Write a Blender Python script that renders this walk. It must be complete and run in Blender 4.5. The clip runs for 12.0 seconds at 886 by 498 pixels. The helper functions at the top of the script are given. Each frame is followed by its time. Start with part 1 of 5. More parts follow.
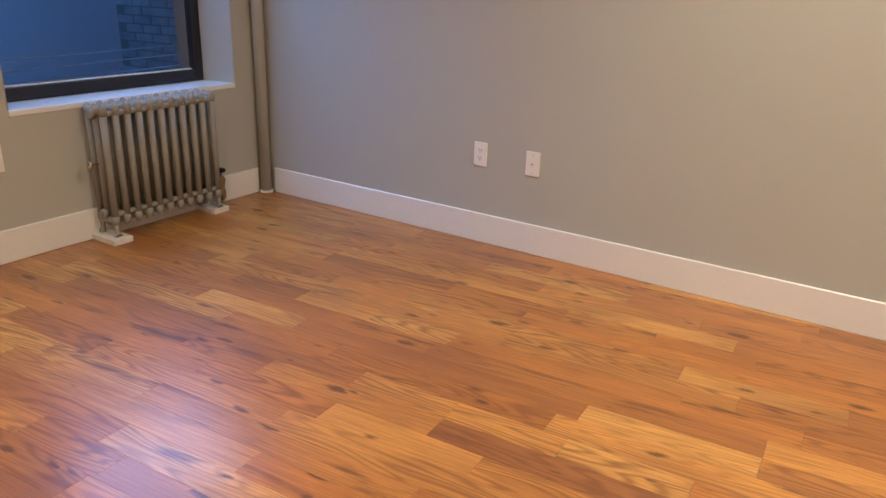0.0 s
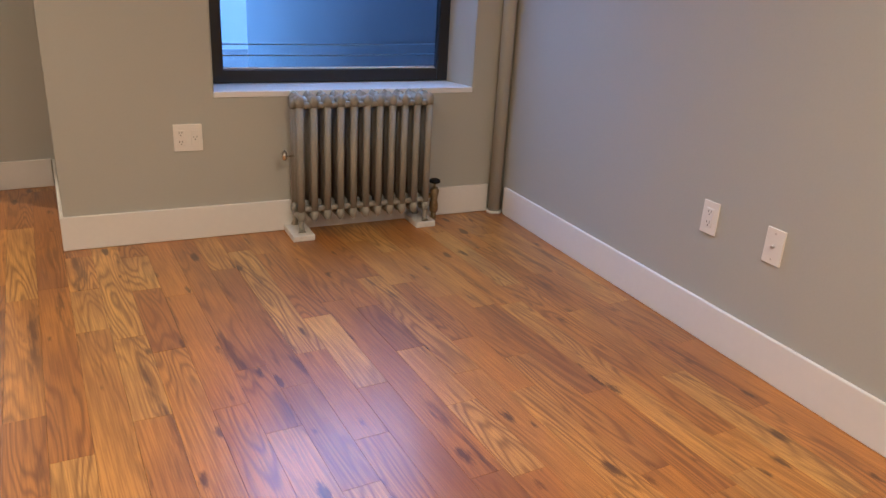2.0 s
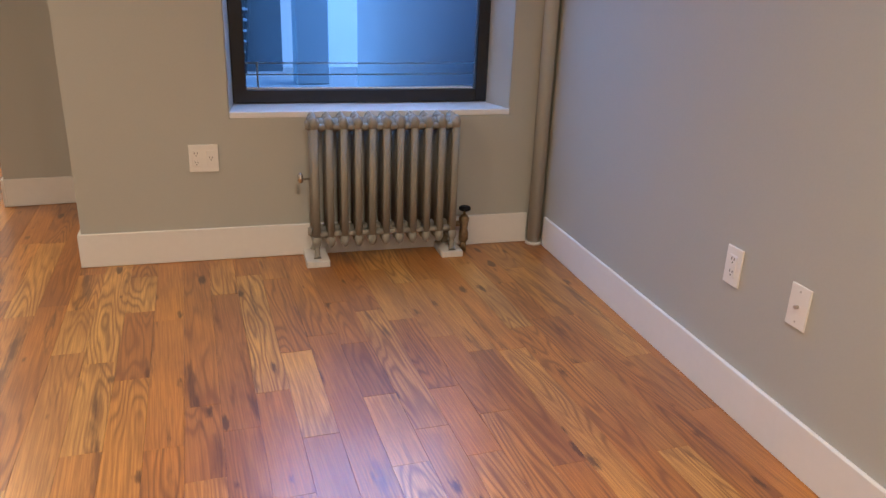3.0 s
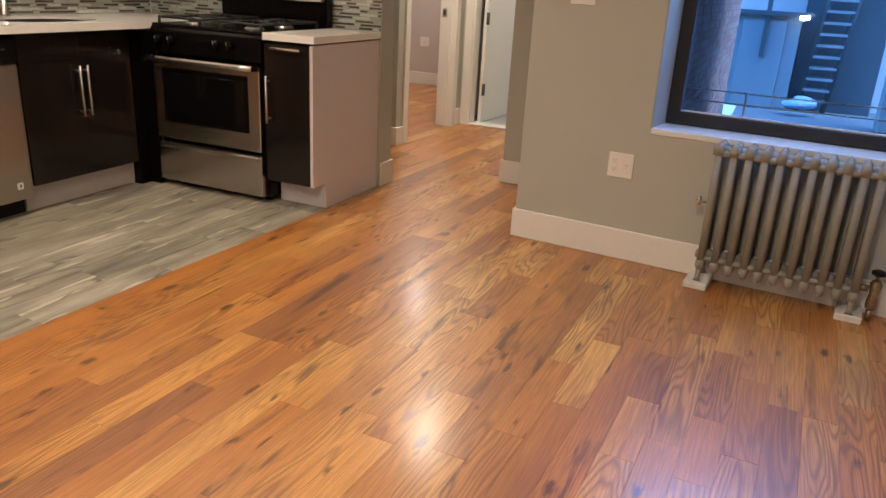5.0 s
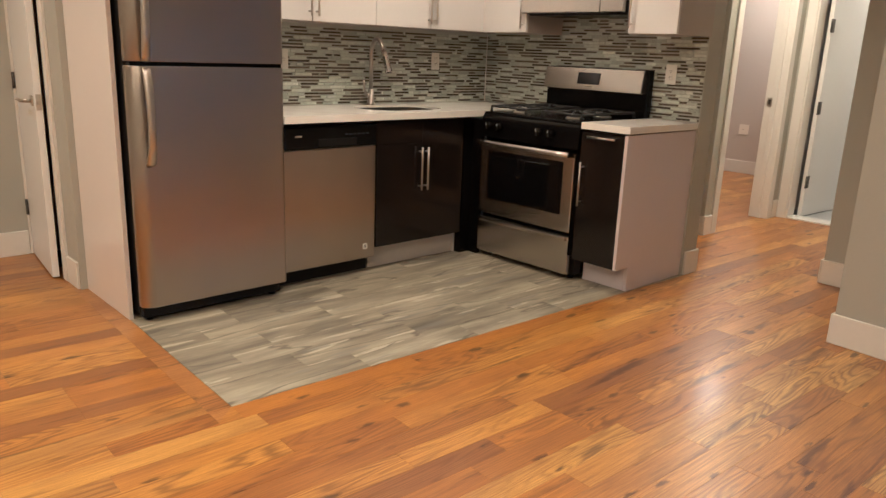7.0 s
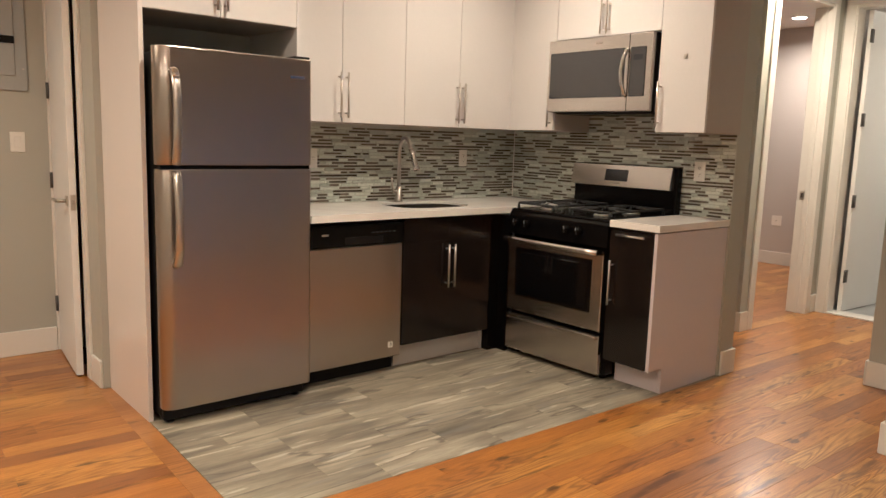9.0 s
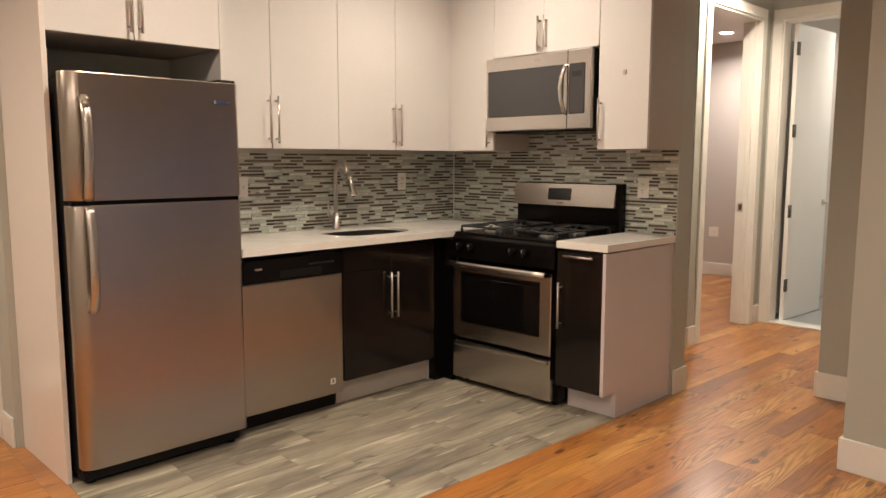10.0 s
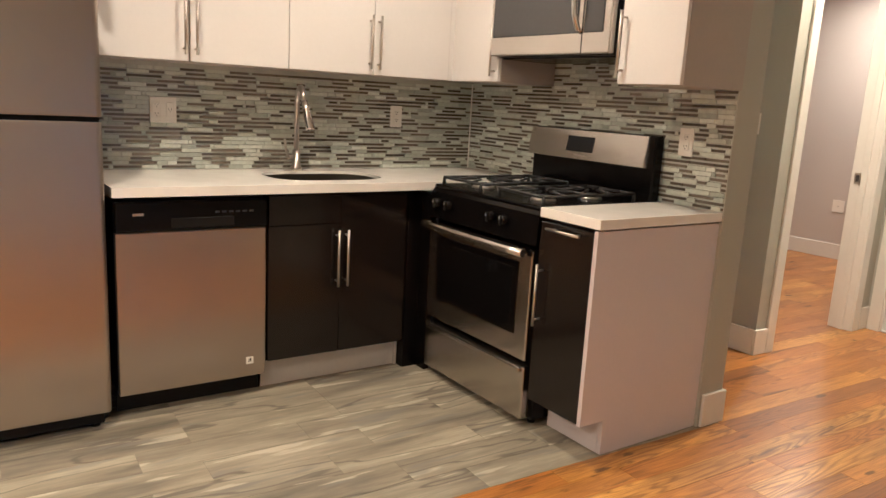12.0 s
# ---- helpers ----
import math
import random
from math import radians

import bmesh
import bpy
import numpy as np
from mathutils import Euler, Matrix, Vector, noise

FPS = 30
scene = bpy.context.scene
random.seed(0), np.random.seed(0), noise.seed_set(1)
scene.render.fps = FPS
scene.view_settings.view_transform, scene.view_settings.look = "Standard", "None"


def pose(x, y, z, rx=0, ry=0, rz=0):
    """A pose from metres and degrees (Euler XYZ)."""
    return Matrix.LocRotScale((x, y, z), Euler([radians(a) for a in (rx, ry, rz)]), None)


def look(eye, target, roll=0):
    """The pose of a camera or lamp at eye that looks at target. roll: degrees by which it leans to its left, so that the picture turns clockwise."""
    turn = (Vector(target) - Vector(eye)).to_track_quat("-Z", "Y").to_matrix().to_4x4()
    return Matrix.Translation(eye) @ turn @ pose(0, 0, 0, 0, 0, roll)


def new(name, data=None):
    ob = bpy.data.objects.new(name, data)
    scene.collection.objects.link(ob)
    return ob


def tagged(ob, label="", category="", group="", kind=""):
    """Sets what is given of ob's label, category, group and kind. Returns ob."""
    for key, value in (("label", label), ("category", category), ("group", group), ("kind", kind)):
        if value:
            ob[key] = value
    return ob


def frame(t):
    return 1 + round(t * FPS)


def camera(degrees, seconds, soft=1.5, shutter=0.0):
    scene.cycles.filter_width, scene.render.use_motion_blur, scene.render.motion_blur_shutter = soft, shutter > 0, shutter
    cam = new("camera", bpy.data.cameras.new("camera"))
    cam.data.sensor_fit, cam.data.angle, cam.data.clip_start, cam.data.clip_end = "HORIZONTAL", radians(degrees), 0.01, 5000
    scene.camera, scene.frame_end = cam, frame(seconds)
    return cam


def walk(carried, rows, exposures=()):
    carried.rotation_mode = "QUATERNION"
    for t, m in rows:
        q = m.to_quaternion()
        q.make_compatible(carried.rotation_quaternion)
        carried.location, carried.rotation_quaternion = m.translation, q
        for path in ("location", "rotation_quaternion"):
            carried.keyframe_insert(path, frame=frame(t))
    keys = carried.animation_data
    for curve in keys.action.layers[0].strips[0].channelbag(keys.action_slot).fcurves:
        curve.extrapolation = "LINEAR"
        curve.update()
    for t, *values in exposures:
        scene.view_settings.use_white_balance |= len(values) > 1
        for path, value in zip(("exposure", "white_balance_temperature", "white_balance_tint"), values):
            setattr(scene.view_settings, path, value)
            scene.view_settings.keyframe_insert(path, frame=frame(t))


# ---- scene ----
cam = camera(61.8, 12.0)
PATH = [
    (0, (-0.303, 0.234, 1.219), (-1.173, 1.897, 0.529), 1.8),
    (0.5, (-0.199, 0.533, 1.193), (-1.343, 2.009, 0.477), 2.1),
    (1, (-0.203, 0.8, 1.2), (-1.514, 2.131, 0.486), 1.7),
    (1.5, (-0.176, 1.067, 1.189), (-1.64, 2.237, 0.491), 2.0),
    (2, (-0.163, 1.341, 1.192), (-1.758, 2.312, 0.475), 3.3),
    (2.5, (-0.209, 1.591, 1.198), (-1.888, 2.4, 0.47), 2.7),
    (2.7, (-0.2, 1.697, 1.198), (-1.911, 2.449, 0.486), 2.3),
    (4.3, (-0.028, 2.546, 1.202), (-1.901, 2.46, 0.508), 3.2),
    (4.5, (0.006, 2.605, 1.21), (-1.841, 2.292, 0.511), 3.2),
    (5, (0.09, 2.603, 1.215), (-1.637, 1.856, 0.536), 3.2),
    (5.5, (0.143, 2.588, 1.221), (-1.434, 1.536, 0.586), 3.6),
    (6, (0.172, 2.637, 1.233), (-1.267, 1.395, 0.614), 3.6),
    (6.5, (0.197, 2.646, 1.246), (-1.167, 1.306, 0.66), 2.6),
    (7, (0.207, 2.645, 1.266), (-1.108, 1.229, 0.751), 2.2),
    (7.2, (0.202, 2.64, 1.267), (-1.099, 1.2, 0.782), 2.0),
    (8.8, (0.162, 2.612, 1.313), (-1.106, 1.096, 1.003), 1.8),
    (9, (0.146, 2.603, 1.325), (-1.133, 1.093, 1.032), 1.8),
    (9.5, (0.11, 2.532, 1.34), (-1.224, 1.062, 1.099), 1.1),
    (10, (0.029, 2.458, 1.341), (-1.372, 1.05, 1.103), 0.1),
    (10.5, (-0.224, 2.468, 1.319), (-1.642, 1.086, 1.042), 0.9),
    (11, (-0.522, 2.426, 1.3), (-1.89, 1.004, 0.973), 1.8),
    (11.5, (-0.896, 2.3, 1.286), (-2.184, 0.813, 0.924), 1.7),
    (12, (-1.225, 2.241, 1.302), (-2.34, 0.628, 0.908), 3.2),
]
walk(cam, [(t, look(eye, target, roll)) for t, eye, target, roll in PATH], [(0, 2.66, 4600, 5), (2.5, 2.67, 4600, 5), (4.5, 2.70, 4600, 5), (6.0, 2.74, 4600, 5), (11.0, 2.82, 4600, 5), (11.5, 2.96, 4600, 5), (12, 3.10, 4600, 5)])

# ---- light ----
world = bpy.data.worlds.new("dusk_sky")
world.use_nodes = True
scene.world = world
wn = world.node_tree
sky = wn.nodes.new("ShaderNodeTexSky")
sky.sky_type = "NISHITA"
sky.sun_disc = False
sky.sun_elevation = radians(64)
sky.sun_rotation = radians(10)
dusk = wn.nodes.new("ShaderNodeMix")  # the deep blue of the hour after sunset
dusk.data_type, dusk.blend_type = "RGBA", "MULTIPLY"
dusk.inputs[0].default_value = 1.0
dusk.inputs[7].default_value = (0.98, 1.32, 1.75, 1)
wn.links.new(sky.outputs[0], dusk.inputs[6])
wn.links.new(dusk.outputs[2], wn.nodes["Background"].inputs[0])
wn.nodes["Background"].inputs[1].default_value = 0.15

sun = new("sun", bpy.data.lights.new("sun", "SUN"))
sun.data.energy = 0.45
sun.data.angle = radians(12)
sun.data.color = (0.65, 0.77, 1.0)
sun.matrix_world = look((-6, 9.0, 12), (-7, 3.4, 0))

WARM = (1.0, 0.66, 0.355)
CEIL = 2.68
LAMPS = [  # x, y, watts, colour
    (-2.75, -0.15, 3.2, WARM),
    # next four are unseen, added to light the kitchen floor and main room
    (-1.35, 0.2, 4.2, WARM),
    (-0.35, 2.25, 6.0, WARM),
    (1.3, 1.9, 6.2, WARM),
    (0.7, -0.8, 7.4, WARM),
    (-5.15, 0.26, 7.0, WARM),
    (-7.7, -1.1, 5.8, (1.0, 0.67, 0.40)),
    (-7.3, 0.62, 3.0, (1.0, 0.70, 0.40)),
]

# ---- materials ----
MATS = {}


def nodes_of(name):
    m = bpy.data.materials.new(name)
    m.use_nodes = True
    n = m.node_tree.nodes
    return m, n, m.node_tree.links, n["Principled BSDF"]


def coords(n, l, kind="Object", scale=(1, 1, 1)):
    c = n.new("ShaderNodeTexCoord")
    mp = n.new("ShaderNodeMapping")
    mp.inputs["Scale"].default_value = scale
    l.new(c.outputs[kind], mp.inputs["Vector"])
    return mp.outputs[0]


def world_coords(n, l, scale=(1, 1, 1)):
    g = n.new("ShaderNodeNewGeometry")
    mp = n.new("ShaderNodeMapping")
    mp.inputs["Scale"].default_value = scale
    l.new(g.outputs["Position"], mp.inputs["Vector"])
    return mp.outputs[0]


def noise_tex(n, l, vec, scale, detail=4, rough=0.55):
    t = n.new("ShaderNodeTexNoise")
    t.inputs["Scale"].default_value = scale
    t.inputs["Detail"].default_value = detail
    t.inputs["Roughness"].default_value = rough
    l.new(vec, t.inputs["Vector"])
    return t.outputs["Fac"]


def ramp(n, l, fac, stops, interp="LINEAR"):
    r = n.new("ShaderNodeValToRGB")
    r.color_ramp.interpolation = interp
    e = r.color_ramp.elements
    while len(e) < len(stops):
        e.new(0.5)
    for el, (p, c) in zip(e, stops):
        el.position, el.color = p, (*c, 1)
    l.new(fac, r.inputs[0])
    return r.outputs[0]


def mathn(n, l, op, a, b=None, clamp=False):
    m = n.new("ShaderNodeMath")
    m.operation, m.use_clamp = op, clamp
    for i, v in enumerate((a, b)):
        if v is None:
            continue
        if isinstance(v, (int, float)):
            m.inputs[i].default_value = v
        else:
            l.new(v, m.inputs[i])
    return m.outputs[0]


def mixc(n, l, fac, a, b, mode="MIX"):
    m = n.new("ShaderNodeMix")
    m.data_type, m.blend_type = "RGBA", mode
    for s, v in ((m.inputs[0], fac), (m.inputs[6], a), (m.inputs[7], b)):
        if isinstance(v, (int, float)):
            s.default_value = v
        elif isinstance(v, tuple):
            s.default_value = (*v, 1)
        else:
            l.new(v, s)
    return m.outputs[2]


def bump(n, l, b, height, strength, dist=0.002):
    u = n.new("ShaderNodeBump")
    u.inputs["Strength"].default_value = strength
    u.inputs["Distance"].default_value = dist
    l.new(height, u.inputs["Height"])
    l.new(u.outputs[0], b.inputs["Normal"])


def surface(name, col, rough=0.5, metal=0.0, var=0.08, big=1.2, fine=60, bumps=0.05, spec=0.5, coat=0.0, stretch=(1, 1, 1)):
    """Paint, plastic, enamel or metal: cloudy variation at two scales, uneven gloss, fine relief."""
    m, n, l, b = nodes_of(name)
    vec = world_coords(n, l, stretch)
    f1, f2 = noise_tex(n, l, vec, big, 3), noise_tex(n, l, vec, fine, 5)
    f = mathn(n, l, "ADD", mathn(n, l, "MULTIPLY", f1, 0.6), mathn(n, l, "MULTIPLY", f2, 0.4))
    lo = tuple(c * (1 - var) for c in col)
    hi = tuple(min(1, c * (1 + var)) for c in col)
    l.new(ramp(n, l, f, [(0.3, lo), (0.7, hi)]), b.inputs["Base Color"])
    r = mathn(n, l, "MULTIPLY_ADD", f1, 0.16 * rough + 0.02)
    n[r.node.name].inputs[2].default_value = rough - 0.08 * rough
    l.new(r, b.inputs["Roughness"])
    b.inputs["Metallic"].default_value = metal
    b.inputs["Specular IOR Level"].default_value = spec
    b.inputs["Coat Weight"].default_value = coat
    b.inputs["Coat Roughness"].default_value = 0.08
    if bumps:
        bump(n, l, b, f2, bumps)
    return m


def emitter(name, col, power):
    m, n, l, b = nodes_of(name)
    b.inputs["Emission Color"].default_value = (*col, 1)
    b.inputs["Emission Strength"].default_value = power
    b.inputs["Base Color"].default_value = (0.8, 0.8, 0.8, 1)
    return m


def glass(name, tint=(0.9, 0.95, 0.97)):
    m, n, l, b = nodes_of(name)
    b.inputs["Base Color"].default_value = (*tint, 1)
    b.inputs["Transmission Weight"].default_value = 1
    b.inputs["Roughness"].default_value = 0.02
    b.inputs["IOR"].default_value = 1.1
    return m


def random_source(n, kind):
    """A number of its own for every piece: by object, or by island of one joined mesh."""
    if kind == "object":
        return n.new("ShaderNodeObjectInfo").outputs["Random"]
    return n.new("ShaderNodeNewGeometry").outputs["Random Per Island"]


def oak(name, kind, stain=None):
    """Reclaimed red oak plank: tone by plank, cathedral grain, dark knots and streaks under satin varnish."""
    m, n, l, b = nodes_of(name)
    rnd = random_source(n, kind)
    pos = world_coords(n, l)
    off = n.new("ShaderNodeCombineXYZ")
    l.new(mathn(n, l, "MULTIPLY", rnd, 137.0), off.inputs[0])
    l.new(mathn(n, l, "MULTIPLY", rnd, 71.0), off.inputs[1])
    add = n.new("ShaderNodeVectorMath")
    l.new(pos, add.inputs[0])
    l.new(off.outputs[0], add.inputs[1])

    def stretched(sx, sy):
        mp = n.new("ShaderNodeMapping")
        mp.inputs["Scale"].default_value = (sx, sy, 1)
        l.new(add.outputs[0], mp.inputs["Vector"])
        return mp.outputs[0]

    tone = ramp(n, l, rnd, [(0.0, (0.474, 0.193, 0.024)), (0.16, (0.541, 0.243, 0.034)), (0.34, (0.389, 0.159, 0.025)), (0.48, (0.592, 0.284, 0.044)),
                            (0.64, (0.493, 0.202, 0.025)), (0.80, (0.631, 0.329, 0.060)), (0.92, (0.313, 0.130, 0.030))], "CONSTANT")
    if stain:
        tone = mixc(n, l, rnd, stain, tuple(1.3 * q for q in stain))
    g = noise_tex(n, l, stretched(0.9, 8.0), 1.0, 2, 0.4)
    rings = mathn(n, l, "SINE", mathn(n, l, "MULTIPLY", g, 125.0))
    rings = mathn(n, l, "POWER", mathn(n, l, "MULTIPLY_ADD", rings, 0.5), 2.0)
    rings.node.inputs[0].links[0].from_node.inputs[2].default_value = 0.5
    fibre = noise_tex(n, l, stretched(4.0, 190.0), 1.0, 4, 0.7)
    cloud = noise_tex(n, l, stretched(1.4, 5.0), 1.0, 3, 0.5)
    show = ramp(n, l, noise_tex(n, l, stretched(0.5, 3.0), 1.0, 1), [(0.40, (0, 0, 0)), (0.58, (1, 1, 1))])
    c = mixc(n, l, mathn(n, l, "MULTIPLY", mathn(n, l, "MULTIPLY", rings, show), 0.66), tone, (0.15, 0.058, 0.014))
    c = mixc(n, l, mathn(n, l, "MULTIPLY", ramp(n, l, fibre, [(0.42, (1, 1, 1)), (0.58, (0, 0, 0))]), 0.42), c, (0.13, 0.048, 0.016))
    c = mixc(n, l, mathn(n, l, "MULTIPLY", ramp(n, l, cloud, [(0.40, (0, 0, 0)), (0.70, (1, 1, 1))]), 0.55), c, (0.19, 0.070, 0.022))
    # knots and dark mineral streaks
    v = n.new("ShaderNodeTexVoronoi")
    v.inputs["Scale"].default_value = 1.0
    l.new(stretched(5.0, 14.0), v.inputs["Vector"])
    cell = n.new("ShaderNodeSeparateColor")
    l.new(v.outputs["Color"], cell.inputs[0])
    wob = mathn(n, l, "MULTIPLY_ADD", cell.outputs[0], 0.34)
    wob.node.inputs[2].default_value = 0.0
    grain = mathn(n, l, "MULTIPLY", noise_tex(n, l, stretched(9, 46), 1.0, 5, 0.7), 0.62)
    wob = mathn(n, l, "ADD", wob, grain)
    knot = ramp(n, l, mathn(n, l, "ADD", v.outputs["Distance"], wob), [(0.47, (1, 1, 1)), (0.58, (0, 0, 0))])
    streak = ramp(n, l, noise_tex(n, l, stretched(1.8, 17.0), 1.0, 4, 0.62), [(0.56, (0, 0, 0)), (0.66, (1, 1, 1))])
    some = ramp(n, l, noise_tex(n, l, stretched(0.55, 4.0), 1.0, 1), [(0.44, (0.15, 0.15, 0.15)), (0.58, (1, 1, 1))])
    streak = mathn(n, l, "MULTIPLY", streak, some)
    c = mixc(n, l, mathn(n, l, "MULTIPLY", knot, 0.80), c, (0.060, 0.025, 0.011))
    c = mixc(n, l, mathn(n, l, "MULTIPLY", streak, 0.78), c, (0.070, 0.028, 0.014))
    l.new(c, b.inputs["Base Color"])
    rr = mathn(n, l, "MULTIPLY_ADD", cloud, 0.20)
    rr.node.inputs[2].default_value = 0.28
    l.new(rr, b.inputs["Roughness"])
    b.inputs["Specular IOR Level"].default_value = 0.40
    b.inputs["Coat Weight"].default_value = 0.34
    wear = mathn(n, l, "MULTIPLY_ADD", noise_tex(n, l, pos, 3.0, 4, 0.6), 0.14)
    wear.node.inputs[2].default_value = 0.13
    l.new(wear, b.inputs["Coat Roughness"])
    bump(n, l, b, mathn(n, l, "ADD", mathn(n, l, "MULTIPLY", fibre, 0.5), cloud), 0.10, 0.003)
    return m


def grey_plank_tile(name, kind):
    """Wood-look porcelain: grey-beige streaks with paler and darker runs along the tile."""
    m, n, l, b = nodes_of(name)
    rnd = random_source(n, kind)
    pos = world_coords(n, l)
    off = n.new("ShaderNodeCombineXYZ")
    l.new(mathn(n, l, "MULTIPLY", rnd, 91.0), off.inputs[0])
    l.new(mathn(n, l, "MULTIPLY", rnd, 57.0), off.inputs[1])
    add = n.new("ShaderNodeVectorMath")
    l.new(pos, add.inputs[0])
    l.new(off.outputs[0], add.inputs[1])

    def stretched(sx, sy):
        mp = n.new("ShaderNodeMapping")
        mp.inputs["Scale"].default_value = (sx, sy, 1)
        l.new(add.outputs[0], mp.inputs["Vector"])
        return mp.outputs[0]

    a = noise_tex(n, l, stretched(1.2, 8.0), 1.0, 6, 0.62)
    f = noise_tex(n, l, stretched(6.0, 90.0), 1.0, 4, 0.7)
    c = ramp(n, l, a, [(0.30, (0.10, 0.090, 0.066)), (0.42, (0.195, 0.172, 0.126)), (0.52, (0.290, 0.256, 0.183)), (0.64, (0.41, 0.366, 0.268)), (0.74, (0.31, 0.28, 0.218))])
    c = mixc(n, l, mathn(n, l, "MULTIPLY", ramp(n, l, f, [(0.40, (1, 1, 1)), (0.58, (0, 0, 0))]), 0.22), c, (0.15, 0.132, 0.105))
    # worn cream patches, grey runs and thin wandering cracks of the printed wood
    cream = ramp(n, l, noise_tex(n, l, stretched(2.3, 17.0), 1.0, 3, 0.5), [(0.605, (0, 0, 0)), (0.64, (1, 1, 1))])
    c = mixc(n, l, mathn(n, l, "MULTIPLY", cream, 0.58), c, (0.62, 0.565, 0.44))
    slate = ramp(n, l, noise_tex(n, l, stretched(1.7, 11.0), 1.3, 3, 0.5), [(0.60, (0, 0, 0)), (0.66, (1, 1, 1))])
    c = mixc(n, l, mathn(n, l, "MULTIPLY", slate, 0.55), c, (0.185, 0.18, 0.165))
    line = mathn(n, l, "ABSOLUTE", mathn(n, l, "SUBTRACT", noise_tex(n, l, stretched(0.75, 4.6), 1.0, 3, 0.45), 0.47))
    c = mixc(n, l, mathn(n, l, "MULTIPLY", ramp(n, l, line, [(0.003, (1, 1, 1)), (0.010, (0, 0, 0))]), 0.75), c, (0.085, 0.074, 0.057))
    c = mixc(n, l, mathn(n, l, "MULTIPLY", rnd, 0.14), c, (0.17, 0.155, 0.14))
    l.new(c, b.inputs["Base Color"])
    b.inputs["Roughness"].default_value = 0.5
    bump(n, l, b, a, 0.12, 0.003)
    return m


def mosaic(name, kind, dark):
    """Glass mosaic strip, tone by piece."""
    m, n, l, b = nodes_of(name)
    rnd = random_source(n, kind)
    if dark:
        stops = [(0, (0.140, 0.118, 0.090)), (0.3, (0.185, 0.158, 0.120)), (0.6, (0.105, 0.090, 0.068)), (0.8, (0.23, 0.198, 0.152))]
    else:
        stops = [(0, (0.60, 0.64, 0.57)), (0.2, (0.72, 0.75, 0.67)), (0.4, (0.54, 0.575, 0.51)), (0.6, (0.66, 0.70, 0.62)), (0.8, (0.78, 0.81, 0.73)), (0.92, (0.48, 0.51, 0.45))]
    c = ramp(n, l, rnd, stops, "CONSTANT")
    f = noise_tex(n, l, world_coords(n, l), 45, 4)
    c = mixc(n, l, 0.25, c, ramp(n, l, f, [(0.3, (0.25, 0.25, 0.24)), (0.7, (1, 1, 1))]), "MULTIPLY")
    l.new(c, b.inputs["Base Color"])
    b.inputs["Roughness"].default_value = 0.14
    b.inputs["Coat Weight"].default_value = 0.5
    b.inputs["Coat Roughness"].default_value = 0.05
    return m


def brushed(name, col, rough, along):
    """Brushed stainless steel with the grain along one axis and faint smears."""
    m, n, l, b = nodes_of(name)
    st = [500.0, 500.0, 500.0]
    st["xyz".index(along)] = 1.5
    f = noise_tex(n, l, world_coords(n, l, tuple(st)), 1.0, 3, 0.6)
    g = noise_tex(n, l, world_coords(n, l), 2.6, 4)
    l.new(ramp(n, l, mathn(n, l, "MULTIPLY_ADD", g, 0.5), [(0.2, tuple(c * 0.86 for c in col)), (0.8, col)]), b.inputs["Base Color"])
    rr = mathn(n, l, "MULTIPLY_ADD", f, 0.02)
    rr.node.inputs[2].default_value = rough - 0.01
    l.new(rr, b.inputs["Roughness"])
    b.inputs["Metallic"].default_value = 1
    b.inputs["Anisotropic"].default_value = 0.35
    return m


def brick_paint(name, a, c2):
    m, n, l, b = nodes_of(name)
    rnd = random_source(n, "island")
    f = noise_tex(n, l, world_coords(n, l), 7, 5)
    c = mixc(n, l, rnd, a, c2)
    c = mixc(n, l, 0.5, c, ramp(n, l, f, [(0.3, (0.4, 0.4, 0.4)), (0.7, (1, 1, 1))]), "MULTIPLY")
    l.new(c, b.inputs["Base Color"])
    b.inputs["Roughness"].default_value = 0.9
    bump(n, l, b, f, 0.4, 0.01)
    return m


PAINT = surface("greige_wall_paint", (0.425, 0.42, 0.368), 0.55, var=0.035, big=0.8, fine=140, bumps=0.10)
BEDPAINT = surface("pale_wall_paint", (0.53, 0.49, 0.455), 0.6, var=0.03, big=0.8, fine=140, bumps=0.08)
CEILING = surface("ceiling_paint", (0.78, 0.76, 0.73), 0.8, var=0.03, bumps=0.05)
TRIM = surface("white_trim_paint", (0.74, 0.715, 0.665), 0.32, var=0.03, big=2, fine=40, bumps=0.03)
DOORPAINT = surface("white_door_paint", (0.78, 0.77, 0.75), 0.35, var=0.03, bumps=0.03)
OAK_P, OAK_S = oak("oak_plank", "object"), oak("oak_planks_joined", "island")
OAK_B = oak("oak_border", "object", (0.43, 0.195, 0.046))
SUB = surface("dark_subfloor", (0.05, 0.028, 0.015), 0.8, var=0.2)
GTILE_P, GTILE_S = grey_plank_tile("grey_tile", "object"), grey_plank_tile("grey_tiles_joined", "island")
GROUT = surface("grey_grout", (0.22, 0.20, 0.17), 0.9, var=0.1)
MGROUT = surface("mosaic_grout", (0.52, 0.53, 0.48), 0.85, var=0.08)
ML_P, ML_S = mosaic("pale_glass_strip", "object", False), mosaic("pale_glass_strips", "island", False)
MD_P, MD_S = mosaic("dark_glass_strip", "object", True), mosaic("dark_glass_strips", "island", True)
CABW = surface("cream_gloss_laminate", (0.70, 0.675, 0.655), 0.22, var=0.025, big=1.5, bumps=0.015, coat=0.2)
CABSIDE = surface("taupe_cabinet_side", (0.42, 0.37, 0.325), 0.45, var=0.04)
CABD = surface("espresso_gloss_laminate", (0.011, 0.0082, 0.0068), 0.14, var=0.12, big=2, bumps=0.01, spec=0.35)
